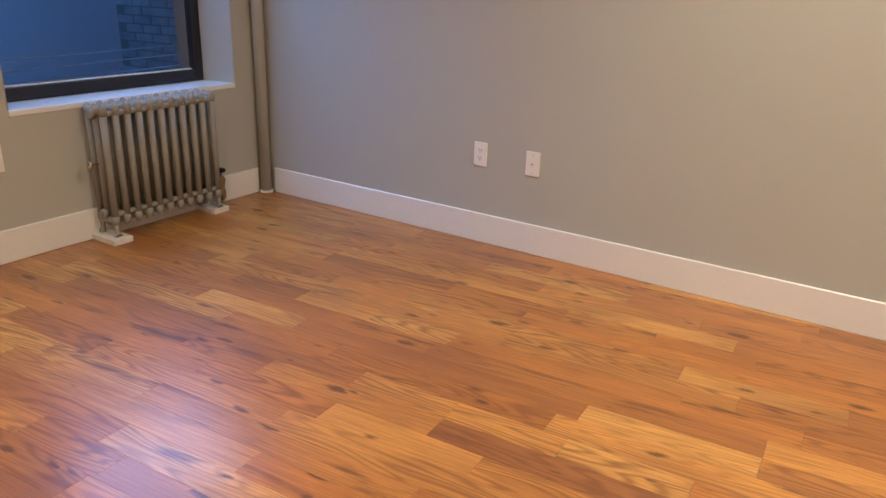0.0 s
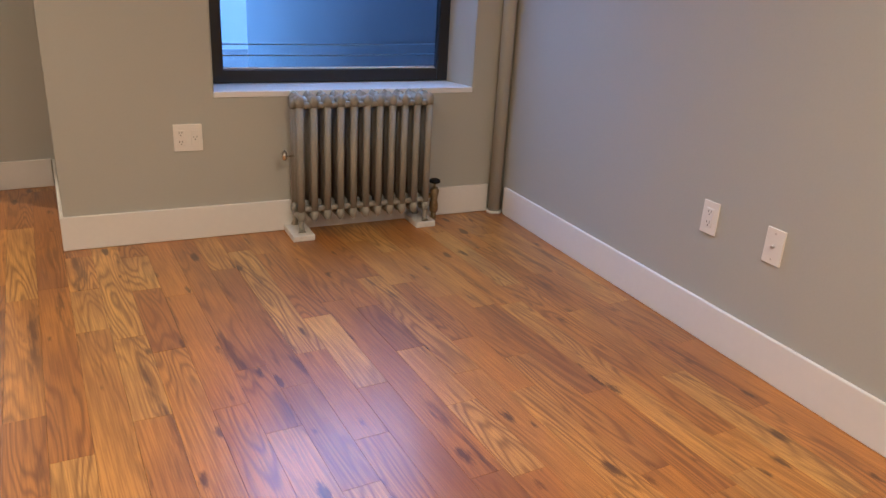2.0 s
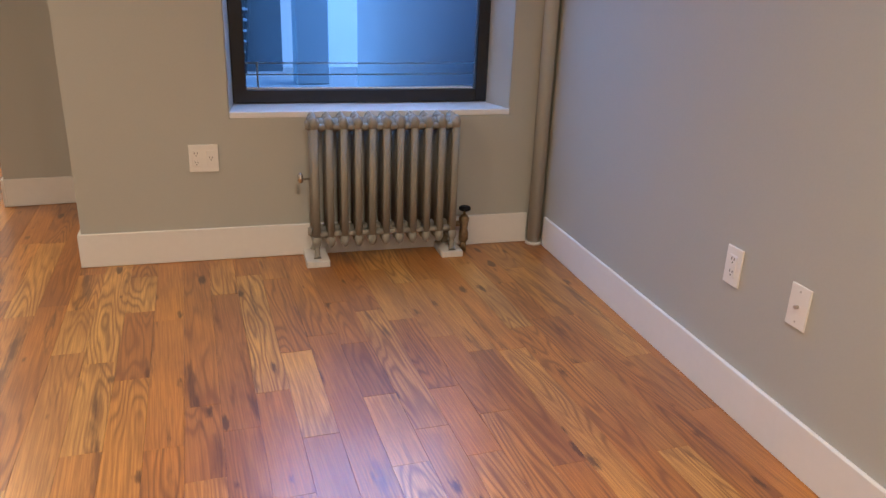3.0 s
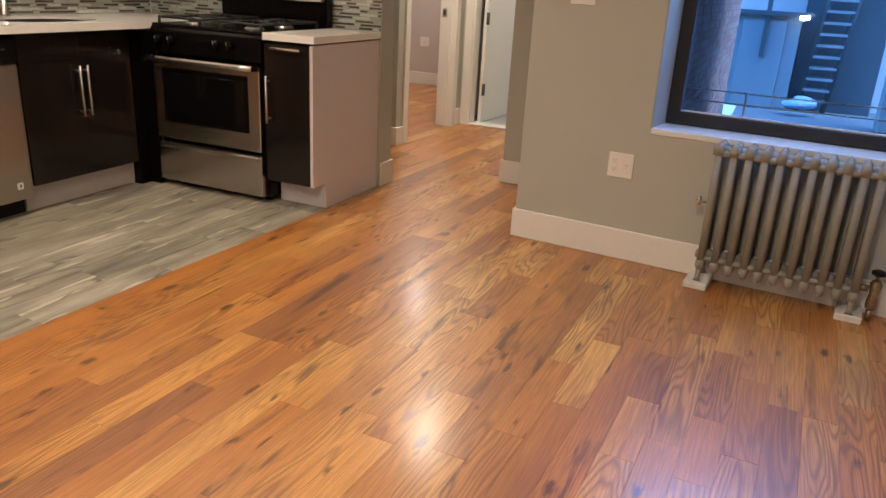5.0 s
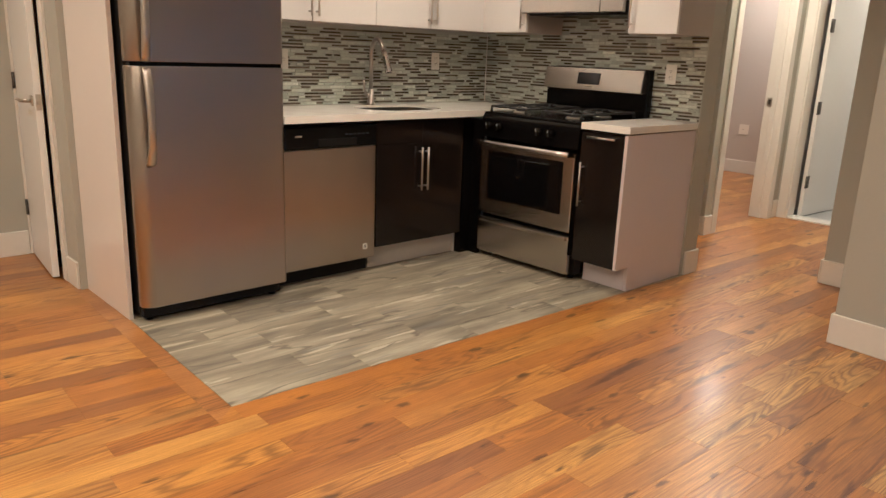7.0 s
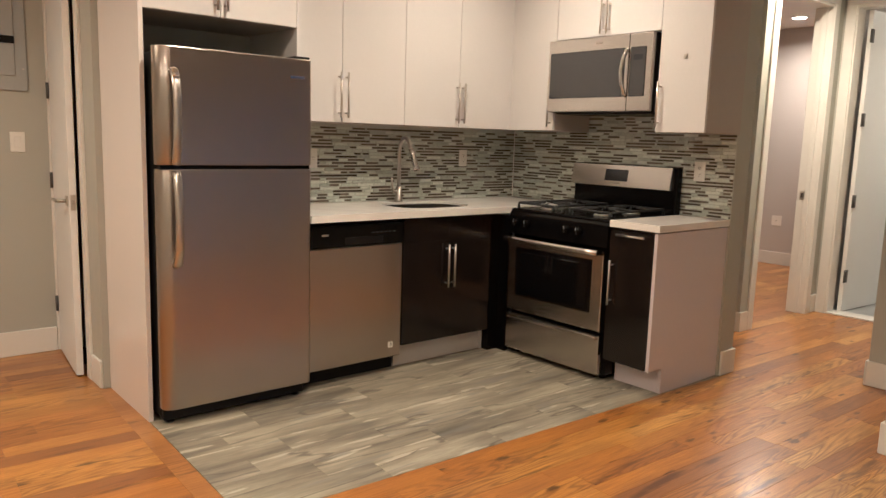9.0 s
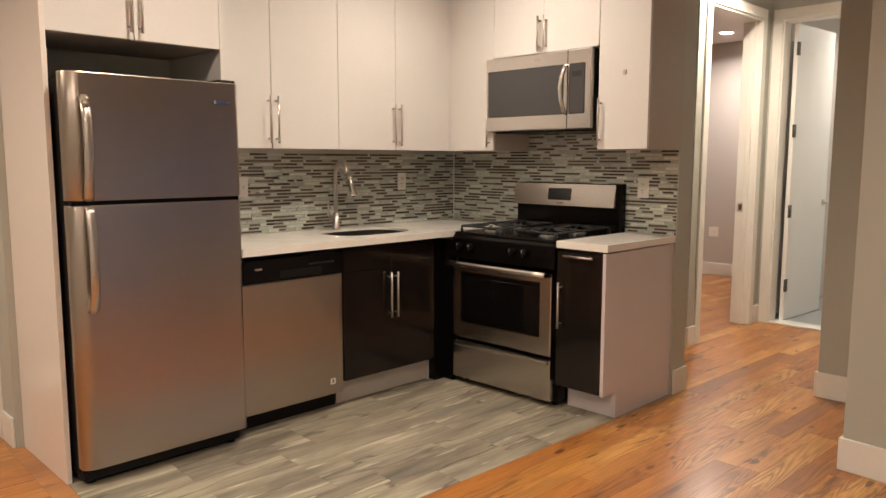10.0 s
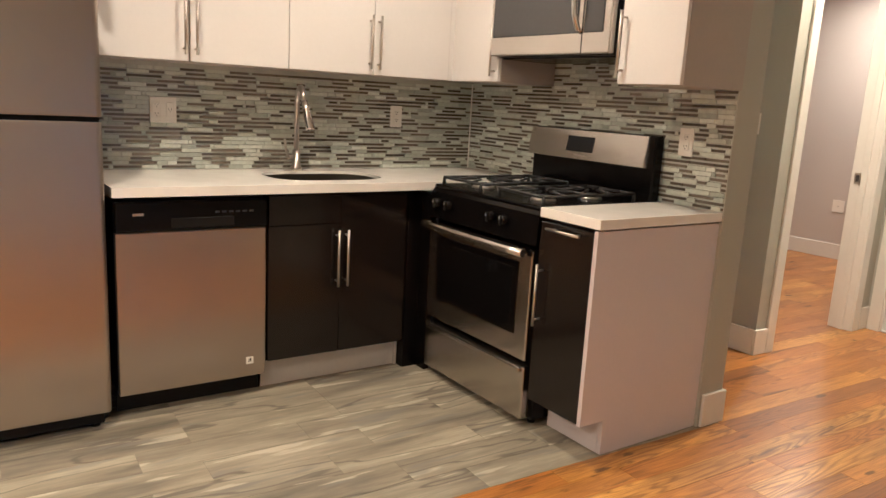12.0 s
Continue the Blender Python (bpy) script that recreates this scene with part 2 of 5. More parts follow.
PANELP = surface("mauve_white_panel", (0.61, 0.55, 0.565), 0.40, var=0.03)
TALLP = surface("white_gloss_panel", (0.78, 0.73, 0.69), 0.16, var=0.02, bumps=0.01, coat=0.4)
TOE = surface("grey_toe_kick", (0.52, 0.48, 0.44), 0.4, var=0.05)
QUARTZ = surface("white_quartz", (0.82, 0.79, 0.74), 0.16, var=0.05, big=9, fine=220, bumps=0.0)
STEEL = brushed("brushed_steel_vertical", (0.44, 0.39, 0.34), 0.28, "z")
STEELH = brushed("brushed_steel_wide", (0.62, 0.59, 0.55), 0.28, "x")
STEELY = brushed("brushed_steel_across", (0.72, 0.685, 0.64), 0.27, "y")
# STEELY darkened for the oven front, which catches less light
STEELY_SHADED = brushed("shaded_oven_steel_across", (0.52, 0.485, 0.44), 0.25, "y")
CHROME = surface("polished_chrome", (0.72, 0.70, 0.67), 0.13, metal=1, var=0.04, bumps=0.0)
NICKEL = surface("satin_nickel", (0.56, 0.52, 0.47), 0.3, metal=1, var=0.05, bumps=0.02)
BLACK = surface("black_enamel", (0.0035, 0.003, 0.003), 0.2, var=0.2, bumps=0.01, spec=0.16)
BLACKM = surface("black_matte_plastic", (0.007, 0.0065, 0.0065), 0.5, var=0.2, spec=0.2)
IRON = surface("cast_iron_grate", (0.014, 0.0135, 0.0135), 0.55, var=0.25, bumps=0.2)
DARKGLASS = surface("dark_oven_glass", (0.004, 0.0038, 0.004), 0.07, var=0.1, bumps=0.0, spec=0.2)
MWGLASS = surface("grey_microwave_glass", (0.045, 0.045, 0.047), 0.10, var=0.06, bumps=0.0, coat=0.5)
DISPLAY = surface("unlit_display", (0.03, 0.03, 0.035), 0.1, var=0.1, bumps=0)
RADP = surface("silver_grey_radiator_paint", (0.27, 0.25, 0.205), 0.62, metal=0.0, var=0.12, big=9, fine=90, bumps=0.15, spec=0.25)
BLOCK = surface("chalky_white_block", (0.66, 0.63, 0.58), 0.7, var=0.12, big=12, bumps=0.2)
HINGE = surface("dark_hinge_metal", (0.10, 0.095, 0.09), 0.4, metal=0.6, var=0.1)
BRASS = surface("tarnished_brass", (0.30, 0.22, 0.12), 0.4, metal=0.8, var=0.25, big=30, bumps=0.1)
PLATE = surface("white_plate_plastic", (0.78, 0.75, 0.69), 0.3, var=0.02, bumps=0.0)
SLOT = surface("outlet_slot", (0.06, 0.05, 0.045), 0.6)
SASH = surface("black_window_frame", (0.012, 0.012, 0.014), 0.35, var=0.2)
SILL = surface("white_sill", (0.74, 0.74, 0.73), 0.3, var=0.04)
PANE = glass("window_glass")
LENS = emitter("lamp_lens", (1.0, 0.74, 0.50), 4.0)
BPANEL = surface("grey_breaker_panel", (0.36, 0.37, 0.36), 0.45, var=0.05)
MARBLE = surface("marble_threshold", (0.72, 0.70, 0.67), 0.25, var=0.08, big=6)
BATHFLOOR = surface("grey_bath_tile", (0.27, 0.28, 0.29), 0.35, var=0.12, big=4)
BATHWALL = surface("white_bath_wall", (0.74, 0.74, 0.73), 0.4, var=0.03)
# closet walls coloured dark in place of the unlit closet's shade
CLOSETSHADE = surface("shaded_closet_wall", (0.10, 0.085, 0.07), 0.8, var=0.1)
STUCCO = surface("grey_stucco", (0.37, 0.32, 0.30), 0.9, var=0.12, big=0.9, fine=20, bumps=0.4)
BRICK = brick_paint("weathered_brick", (0.38, 0.20, 0.15), (0.50, 0.32, 0.25))
WBRICK = brick_paint("pale_brick", (0.30, 0.30, 0.30), (0.39, 0.39, 0.385))
MORTAR = surface("mortar", (0.19, 0.18, 0.17), 0.95, var=0.15, big=6, bumps=0.3)
CONCRETE = surface("yard_concrete", (0.085, 0.085, 0.085), 0.9, var=0.2, big=1.5, fine=30, bumps=0.4)
WHITEYARD = surface("white_yard_door", (0.15, 0.153, 0.16), 0.6, var=0.06)
RAIL = surface("galvanised_rail", (0.80, 0.80, 0.80), 0.5, metal=0.0, var=0.1)
DARKSTEEL = surface("dark_stair_steel", (0.035, 0.037, 0.042), 0.6, var=0.15)
TREAD = surface("weathered_stair_tread", (0.16, 0.165, 0.175), 0.6, var=0.15)
TARP = surface("blue_tarp", (0.20, 0.23, 0.32), 0.5, var=0.2, big=8, bumps=0.2)

# ---- building helpers ----
BASE = {}


def box(bm, x0, x1, y0, y1, z0, z1, bevel=0.0, seg=1):
    x0, x1 = min(x0, x1), max(x0, x1)
    y0, y1 = min(y0, y1), max(y0, y1)
    z0, z1 = min(z0, z1), max(z0, z1)
    vs = [bm.verts.new((x, y, z)) for x in (x0, x1) for y in (y0, y1) for z in (z0, z1)]
    fs = [bm.faces.new([vs[i] for i in q]) for q in ((0, 1, 3, 2), (4, 6, 7, 5), (0, 4, 5, 1), (2, 3, 7, 6), (0, 2, 6, 4), (1, 5, 7, 3))]
    if bevel:
        es = {e for f in fs for e in f.edges}
        bmesh.ops.bevel(bm, geom=list(es), offset=bevel, segments=seg, affect="EDGES", profile=0.5)
    return bm


def boxes(*args, bevel=0.0, seg=1):
    bm = bmesh.new()
    for a in args:
        box(bm, *a, bevel=bevel, seg=seg)
    return bm


def tube(bm, pts, r, sides=10, cap=True):
    """A round bar along points; r is one radius or one for each point."""
    pts = [Vector(p) for p in pts]
    rs = r if isinstance(r, (list, tuple)) else [r] * len(pts)
    rings, up = [], None
    for i, p in enumerate(pts):
        d = (pts[min(i + 1, len(pts) - 1)] - pts[max(i - 1, 0)]).normalized()
        if up is None:
            up = d.orthogonal().normalized()
        up = (up - d * up.dot(d)).normalized()
        side = d.cross(up)
        rings.append([bm.verts.new(p + (up * math.cos(a) + side * math.sin(a)) * rs[i]) for a in (2 * math.pi * k / sides for k in range(sides))])
    for a, b in zip(rings, rings[1:]):
        for k in range(sides):
            f = bm.faces.new((a[k], a[(k + 1) % sides], b[(k + 1) % sides], b[k]))
            f.smooth = True
    if cap:
        bm.faces.new(list(reversed(rings[0])))
        bm.faces.new(rings[-1])
    return bm


def tubes(*args, sides=10):
    bm = bmesh.new()
    for pts, r in args:
        tube(bm, pts, r, sides)
    return bm


def arc(c, r, a0, a1, n, plane="xz"):
    out = []
    for k in range(n + 1):
        a = radians(a0 + (a1 - a0) * k / n)
        u, v = r * math.cos(a), r * math.sin(a)
        out.append({"xz": (c[0] + u, c[1], c[2] + v), "yz": (c[0], c[1] + u, c[2] + v), "xy": (c[0] + u, c[1] + v, c[2])}[plane])
    return out


def finish(name, bm, material):
    bmesh.ops.recalc_face_normals(bm, faces=bm.faces)
    me = bpy.data.meshes.new(name)
    bm.to_mesh(me)
    bm.free()
    me.materials.append(material)
    return me


def thing(name, at, label, category, group="", m=None):
    """An empty at a thing's base; its parts are given in the same world coordinates (or, with m, in m's own)."""
    ob = new(name)
    ob.empty_display_size = 0.1
    ob.matrix_world = (m or Matrix()) @ Matrix.Translation(at)
    BASE[ob.name] = Vector(at)
    return tagged(ob, label, category, group)


def part(name, bm, material, parent, label=""):
    o = BASE[parent.name]
    bmesh.ops.translate(bm, verts=bm.verts, vec=-o)
    ob = new(name, finish(name, bm, material))
    ob.parent = parent
    BASE[ob.name] = o
    return tagged(ob, label)


def solid(name, bm, material, label="", category="", kind="", group="", m=None):
    ob = new(name, finish(name, bm, material))
    if m is not None:
        ob.matrix_world = m
    BASE[ob.name] = Vector((0, 0, 0))
    return tagged(ob, label, category, group, kind)


def setting(name, bm, material, label="", m=None):
    return solid(name, bm, material, label, "", "structure", m=m)

# ---- large structure ----
ROOM = pose(-3.40, 1.487, 0, 0, 0, -5.0)  # the window wall and the wall beside it stand a little askew to the kitchen
RW = 2.04  # the corner with the side wall, along ROOM's y
SIDE = ROOM @ pose(0, RW, 0, 0, 0, -0.6)
STOVE_X, BACK_Y = -3.82, -1.30

setting("ceiling", boxes((-8.7, 2.6, -3.4, 4.2, CEIL, CEIL + 0.12)), CEILING, "flat white painted ceiling")

w = boxes((-0.30, 0, 0, 0.62, 0, CEIL), (-0.30, 0, 1.85, RW + 0.25, 0, CEIL), (-0.30, 0, 0.62, 1.85, 0, 0.615), (-0.30, 0, 0.62, 1.85, 2.0, CEIL))
setting("wall_window", w, PAINT, "greige painted wall with a deep window opening", m=ROOM)
setting("wall_side", boxes((-0.25, 6.1, 0, 0.2, 0, CEIL)), PAINT, "long plain greige painted wall", m=SIDE)
setting("wall_behind", boxes((2.3, 2.5, -2.4, 3.6, 0, CEIL)), PAINT, "plain greige painted wall")
setting("wall_panel", boxes((-0.90, 2.3, -2.38, -2.18, 0, CEIL)), PAINT, "greige painted wall holding the breaker panel")
PIER = pose(-3.403, 1.487, 0, 0, 0, -2.5)
setting("wall_pier", boxes((-1.0, -0.022, 0, 0.19, 0, CEIL)), PAINT, "greige wall pier beside the window wall", m=PIER)
setting("wall_pier_step", boxes((-4.60, -4.40, 1.05, 1.75, 0, CEIL)), PAINT, "stepped greige wall pier at the hall")
setting("wall_hall_right", boxes((-6.16, -4.60, 1.05, 1.25, 0, CEIL)), PAINT, "greige painted hall wall")
setting("wall_kitchen_stove", boxes((STOVE_X - 0.15, STOVE_X, BACK_Y, 0.45, 0, CEIL)), PAINT, "greige painted kitchen wall ending at the hall")
kb = setting("wall_kitchen_back", boxes((STOVE_X - 0.15, -1.05, BACK_Y - 0.12, BACK_Y, 0, CEIL)), PAINT, "kitchen back wall behind cabinets")
# the wall with the closet door beside the refrigerator
setting("wall_closet", boxes((-1.05, -0.905, -1.55, BACK_Y, 0, CEIL), (-1.05, -0.905, -2.38, -2.17, 0, CEIL), (-1.05, -0.905, -2.17, -1.55, 2.12, CEIL)), PAINT, "greige wall with a narrow closet doorway")
# closet inside, with its shade put into the wall colour
setting("wall_closet_inside", boxes((-1.75, -1.70, -2.38, -1.42, 0, CEIL), (-1.70, -1.05, -2.43, -2.38, 0, CEIL)), CLOSETSHADE, "closet inside, coloured dark for the shade in it")
# hall nook, bedroom and bathroom walls
setting("wall_nook", boxes((-5.06, -4.93, -1.6, -0.02, 0, CEIL), (-4.93, -3.97, -1.6, -1.45, 0, CEIL)), PAINT, "greige painted wall of the hall nook")
setting("wall_bedroom_door", boxes((-5.10, -5.06, -0.16, -0.02, 0, CEIL), (-6.16, -5.97, -0.16, -0.02, 0, CEIL), (-5.97, -5.10, -0.16, -0.02, 2.45, CEIL)), PAINT, "greige hall wall with a tall bedroom doorway")
setting("wall_bedroom_far", boxes((-8.55, -8.37, -3.2, -0.02, 0, CEIL)), BEDPAINT, "pale greige bedroom wall")
setting("wall_bedroom_side", boxes((-8.37, -4.9, -3.35, -3.2, 0, CEIL), (-5.06, -4.93, -3.2, -1.6, 0, CEIL), (-8.37, -6.29, -0.16, -0.02, 0, CEIL)), BEDPAINT, "plain bedroom walls")
setting("wall_bathroom_door", boxes((-6.29, -6.16, -0.16, 0.075, 0, CEIL), (-6.29, -6.16, 0.86, 1.25, 0, CEIL), (-6.29, -6.16, 0.075, 0.86, 2.46, CEIL)), PAINT, "hall end wall with a tall bathroom doorway")
setting("wall_bathroom", boxes((-8.37, -6.29, 1.25, 1.40, 0, CEIL), (-8.45, -8.37, -0.02, 1.40, 0, CEIL)), BATHWALL, "white bathroom walls")

# baseboards: flat tall boards with an eased top edge
BB = 0.145


def baseboard(name, runs, m=None):
    for r in runs:
        setting(name, boxes((*r, 0, BB), bevel=0.003), TRIM, "tall flat white painted baseboard", m=m)


baseboard("baseboard", [(0, 0.014, -0.014, RW - 0.07), ], ROOM)
baseboard("baseboard", [(0.085, 5.9, -0.014, 0)], SIDE)
baseboard("baseboard", [(-0.985, 0, -0.014, 0)], PIER)
baseboard("baseboard", [(-0.885, 2.3, -2.18, -2.166), (-0.905, -0.891, -1.475, -1.312), (2.286, 2.3, -2.16, 3.0)])
baseboard("baseboard", [(-4.40, -4.386, 1.05, 1.512), (-6.16, -4.386, 1.036, 1.05)])
baseboard("baseboard", [(STOVE_X - 0.165, STOVE_X - 0.012, 0.45, 0.464), (STOVE_X - 0.165, STOVE_X - 0.15, -1.45, 0.449)])
baseboard("baseboard", [(-4.93, -4.916, -1.45, -0.02), (-5.03, -4.916, -0.02, -0.006), (-6.16, -6.06, -0.02, -0.006), (-6.16, -6.146, -0.005, -0.002)])
baseboard("baseboard", [(-8.37, -8.356, -3.2, -0.16)])


def casing(name, x0, x1, y, side, head, m=None, wide=0.075):
    """Flat door casing round an opening in a wall that faces +y or -y (side 1 or -1)."""
    bm = boxes((x0 - wide, x0, y, y + side * 0.016, 0, head), (x1, x1 + wide, y, y + side * 0.016, 0, head),
               (x0 - wide, x1 + wide, y, y + side * 0.016, head, head + wide), bevel=0.002)
    setting(name, bm, TRIM, "flat white painted door casing", m)


casing("trim_bedroom", -5.97, -5.10, -0.02, 1, 2.45)
setting("trim_bedroom_jamb", boxes((-5.99, -5.965, -0.162, -0.018, 0, 2.45), (-5.105, -5.08, -0.162, -0.018, 0, 2.45), (-5.965, -5.105, -0.162, -0.018, 2.43, 2.455), (-5.965, -5.953, -0.098, -0.060, 0, 2.43), bevel=0.002), TRIM, "white painted door jamb")
BATH = pose(-6.16, 0.075, 0, 0, 0, 90)  # local x runs along world y, local y to world -x
casing("trim_bathroom", 0.0, 0.785, 0, -1, 2.46, BATH)
setting("trim_bathroom_jamb", boxes((-6.292, -6.158, 0.065, 0.087, 0, 2.46), (-6.292, -6.158, 0.848, 0.87, 0, 2.46), (-6.292, -6.158, 0.087, 0.848, 2.44, 2.465), bevel=0.002), TRIM, "white painted door jamb")
CLO = pose(-0.905, -2.17, 0, 0, 0, 90)
casing("trim_closet", 0.0, 0.62, 0, -1, 2.10, CLO, 0.065)
setting("trim_closet_jamb", boxes((-1.052, -0.903, -2.172, -2.155, 0, 2.10), (-1.052, -0.903, -1.567, -1.548, 0, 2.10), (-1.052, -0.903, -2.155, -1.567, 2.085, 2.122), bevel=0.002), TRIM, "white painted closet door jamb")

# window: deep reveal with splayed sides, black frame, one pane
def reveal():
    bm = boxes((-0.298, 0.002, 0.64, 1.80, 1.985, 2.0))
    for y0, y1 in ((1.80, 1.848), (0.64, 0.622)):
        lo = [bm.verts.new(p) for p in ((-0.298, y0, 0.642), (-0.19, y0, 0.642), (0.001, y1 - (0.002 if y1 > 1 else -0.002), 0.642), (0.001, y1, 0.642), (-0.298, y1, 0.642))]
        hi = [bm.verts.new((v.co.x, v.co.y, 2.0)) for v in lo]
        bm.faces.new(lo)
        bm.faces.new(hi)
        for k in range(5):
            bm.faces.new((lo[k], lo[(k + 1) % 5], hi[(k + 1) % 5], hi[k]))
    return bm


setting("window_1_reveal", reveal(), PAINT, "painted window reveal", m=ROOM)
win = thing("window_1", (-0.2, 1.22, 0.66), "black framed window in a deep painted reveal", "window", m=ROOM)
tagged(win, kind="structure")
part("window_sill", boxes((-0.30, 0.003, 0.622, 1.848, 0.616, 0.642), bevel=0.002), SILL, win, "white painted sill")
part("window_frame", boxes((-0.24, -0.19, 0.64, 0.700, 0.645, 1.98), (-0.24, -0.19, 1.745, 1.80, 0.645, 1.98), (-0.24, -0.19, 0.69, 1.745, 0.645, 0.705), (-0.24, -0.19, 0.69, 1.745, 1.92, 1.98), bevel=0.004), SASH, win, "black metal frame")
part("bead", boxes((-0.228, -0.205, 0.70, 1.735, 0.705, 0.711), bevel=0.001), RAIL, win)
pane = part("pane", boxes((-0.222, -0.216, 0.692, 1.743, 0.7115, 1.918)), PANE, win, "clear glass pane")
pane.visible_shadow = False
# courtyard side of the house wall
setting("wall_outside_lower", boxes((-0.5, -0.31, 0.24, 0.58, -1.2, 5.5), (-0.5, -0.31, 1.88, 4.6, -1.2, 5.5), (-0.5, -0.31, 0.58, 1.88, -1.2, 0.56), (-0.5, -0.31, 0.58, 1.88, 2.05, 5.5)), STUCCO, "outer face of the house wall", m=ROOM)

# the sky's light, standing in the window's opening
wl = new("window_daylight", bpy.data.lights.new("window_daylight", "AREA"))
wl.data.shape, wl.data.size, wl.data.size_y, wl.data.energy, wl.data.color = "RECTANGLE", 1.04, 0.60, 1.35, (0.46, 0.62, 1.0)
wl.data.spread = radians(112)
wl.matrix_world = ROOM @ look((-0.186, 1.22, 1.62), (0.5, 1.22, 0.80))

# pipe in the corner
pipe = thing("steam_pipe", (0.045, RW - 0.045, 0), "greige painted vertical steam riser in the corner", "pipe", m=ROOM)
part("riser", tubes(([(0.042, RW - 0.040, 0.0), (0.042, RW - 0.040, CEIL)], 0.032), sides=20), PAINT, pipe)
part("collar", tubes(([(0.042, RW - 0.040, 0.0), (0.042, RW - 0.040, 0.012)], 0.040), sides=20), TRIM, pipe)

# ceiling lamps; the four assumed ones are built like the rest
for i, (lx, ly, watts, col) in enumerate(LAMPS):
    d = thing("recessed_downlight", (lx, ly, CEIL), "round white recessed ceiling downlight, lit; four of the set are assumed", "ceiling light", "ceiling downlights")
    part("trim_ring", tubes(([(lx, ly, CEIL - 0.008), (lx, ly, CEIL + 0.002)], [0.085, 0.09]), sides=28), TRIM, d)
    part("lens", tubes(([(lx, ly, CEIL - 0.0105), (lx, ly, CEIL - 0.0085)], 0.066), sides=28), LENS, d, "glowing lens")
    a = new("downlight_lamp", bpy.data.lights.new("downlight_lamp", "AREA"))
    a.data.shape, a.data.size, a.data.energy, a.data.color = "DISK", 0.13, watts, col
    a.data.spread = radians(158)
    a.matrix_world = look((lx, ly, CEIL - 0.014), (lx, ly, 0))

# ---- radiator ----
def radiator():
    r = thing("radiator", (0.09, 1.24, 0), "silver-grey cast-iron column radiator on white blocks", "radiator", m=ROOM)
    n, s0, step = 11, 0.953, 0.0605
    for k in range(n):
        s = s0 + k * step
        bm = bmesh.new()
        for x in (0.035, 0.088, 0.142):
            tube(bm, [(x, s, 0.12), (x, s, 0.60)], [0.0165, 0.0165], 10)
        # domed head and foot that join the three columns
        for z, sg in ((0.605, 1), (0.115, -1)):
            for x in (0.035, 0.088, 0.142):
                tube(bm, [(x, s, z - sg * 0.012), (x, s, z + sg * 0.012), (x, s, z + sg * 0.030), (x, s, z + sg * 0.040)], [0.0175, 0.0205, 0.015, 0.004], 10)
            tube(bm, [(0.022, s, z), (0.035, s, z + sg * 0.010), (0.142, s, z + sg * 0.010), (0.155, s, z)], [0.012, 0.020, 0.020, 0.012], 10)
        part("section", bm, RADP, r)
        if k < n - 1:
            for z in (0.60, 0.135):
                part("hub", tubes(([(0.088, s + 0.014, z), (0.088, s + 0.022, z), (0.088, s + step - 0.022, z), (0.088, s + step - 0.014, z)], [0.022, 0.029, 0.029, 0.022]), sides=14), RADP, r)
                part("nipple", tubes(([(0.138, s + 0.012, z), (0.138, s + step - 0.012, z)], 0.014), sides=10), RADP, r)
    for s in (s0, s0 + (n - 1) * step):
        for x in (0.035, 0.142):
            part("leg", tubes(([(x, s, 0.10), (x, s, 0.06), (x + (0.006 if x > 0.1 else -0.006), s, 0.034), (x + (0.010 if x > 0.1 else -0.010), s, 0.030)], [0.014, 0.011, 0.014, 0.018]), sides=10), RADP, r)
    part("end_plug", tubes(([(0.088, s0 - 0.032, 0.135), (0.088, s0 - 0.01, 0.135)], [0.018, 0.026]), sides=8), RADP, r)
    part("end_plug", tubes(([(0.088, s0 - 0.032, 0.60), (0.088, s0 - 0.01, 0.60)], [0.018, 0.026]), sides=8), RADP, r)
    part("air_vent", tubes(([(0.088, s0 - 0.012, 0.37), (0.088, s0 - 0.050, 0.37), (0.088, s0 - 0.058, 0.375)], [0.005, 0.005, 0.006]), ([(0.088, s0 - 0.058, 0.352), (0.088, s0 - 0.058, 0.358), (0.088, s0 - 0.058, 0.385), (0.088, s0 - 0.058, 0.398)], [0.006, 0.012, 0.012, 0.004]), sides=12), CHROME, r, "chrome air vent")
    e = s0 + (n - 1) * step
    v = part("valve", tubes(([(0.088, e + 0.01, 0.135), (0.088, e + 0.05, 0.135)], 0.014), ([(0.088, e + 0.072, 0.0), (0.088, e + 0.072, 0.05)], 0.013), ([(0.088, e + 0.072, 0.05), (0.088, e + 0.072, 0.06), (0.088, e + 0.072, 0.09), (0.088, e + 0.072, 0.11), (0.088, e + 0.072, 0.16), (0.088, e + 0.072, 0.175)], [0.018, 0.022, 0.022, 0.016, 0.024, 0.014]), ([(0.088, e + 0.072, 0.175), (0.088, e + 0.072, 0.20)], 0.006), sides=12), BRASS, r, "tarnished brass valve")
    part("valve_wheel", tubes(([(0.088, e + 0.072, 0.196), (0.088, e + 0.072, 0.20), (0.088, e + 0.072, 0.212), (0.088, e + 0.072, 0.218)], [0.018, 0.027, 0.027, 0.016]), sides=16), BLACKM, v, "black handwheel")
    for s, sk in ((s0, 0.012), (e, -0.01)):
        b = solid("radiator_block", boxes((0.0, 0.175, s - 0.05, s + 0.05, 0.0, 0.029), bevel=0.003), BLOCK, "chalky white block under a radiator foot", "block", group="radiator blocks", m=ROOM @ pose(sk, 0, 0, 0, 0, 0))
    return r


radiator()


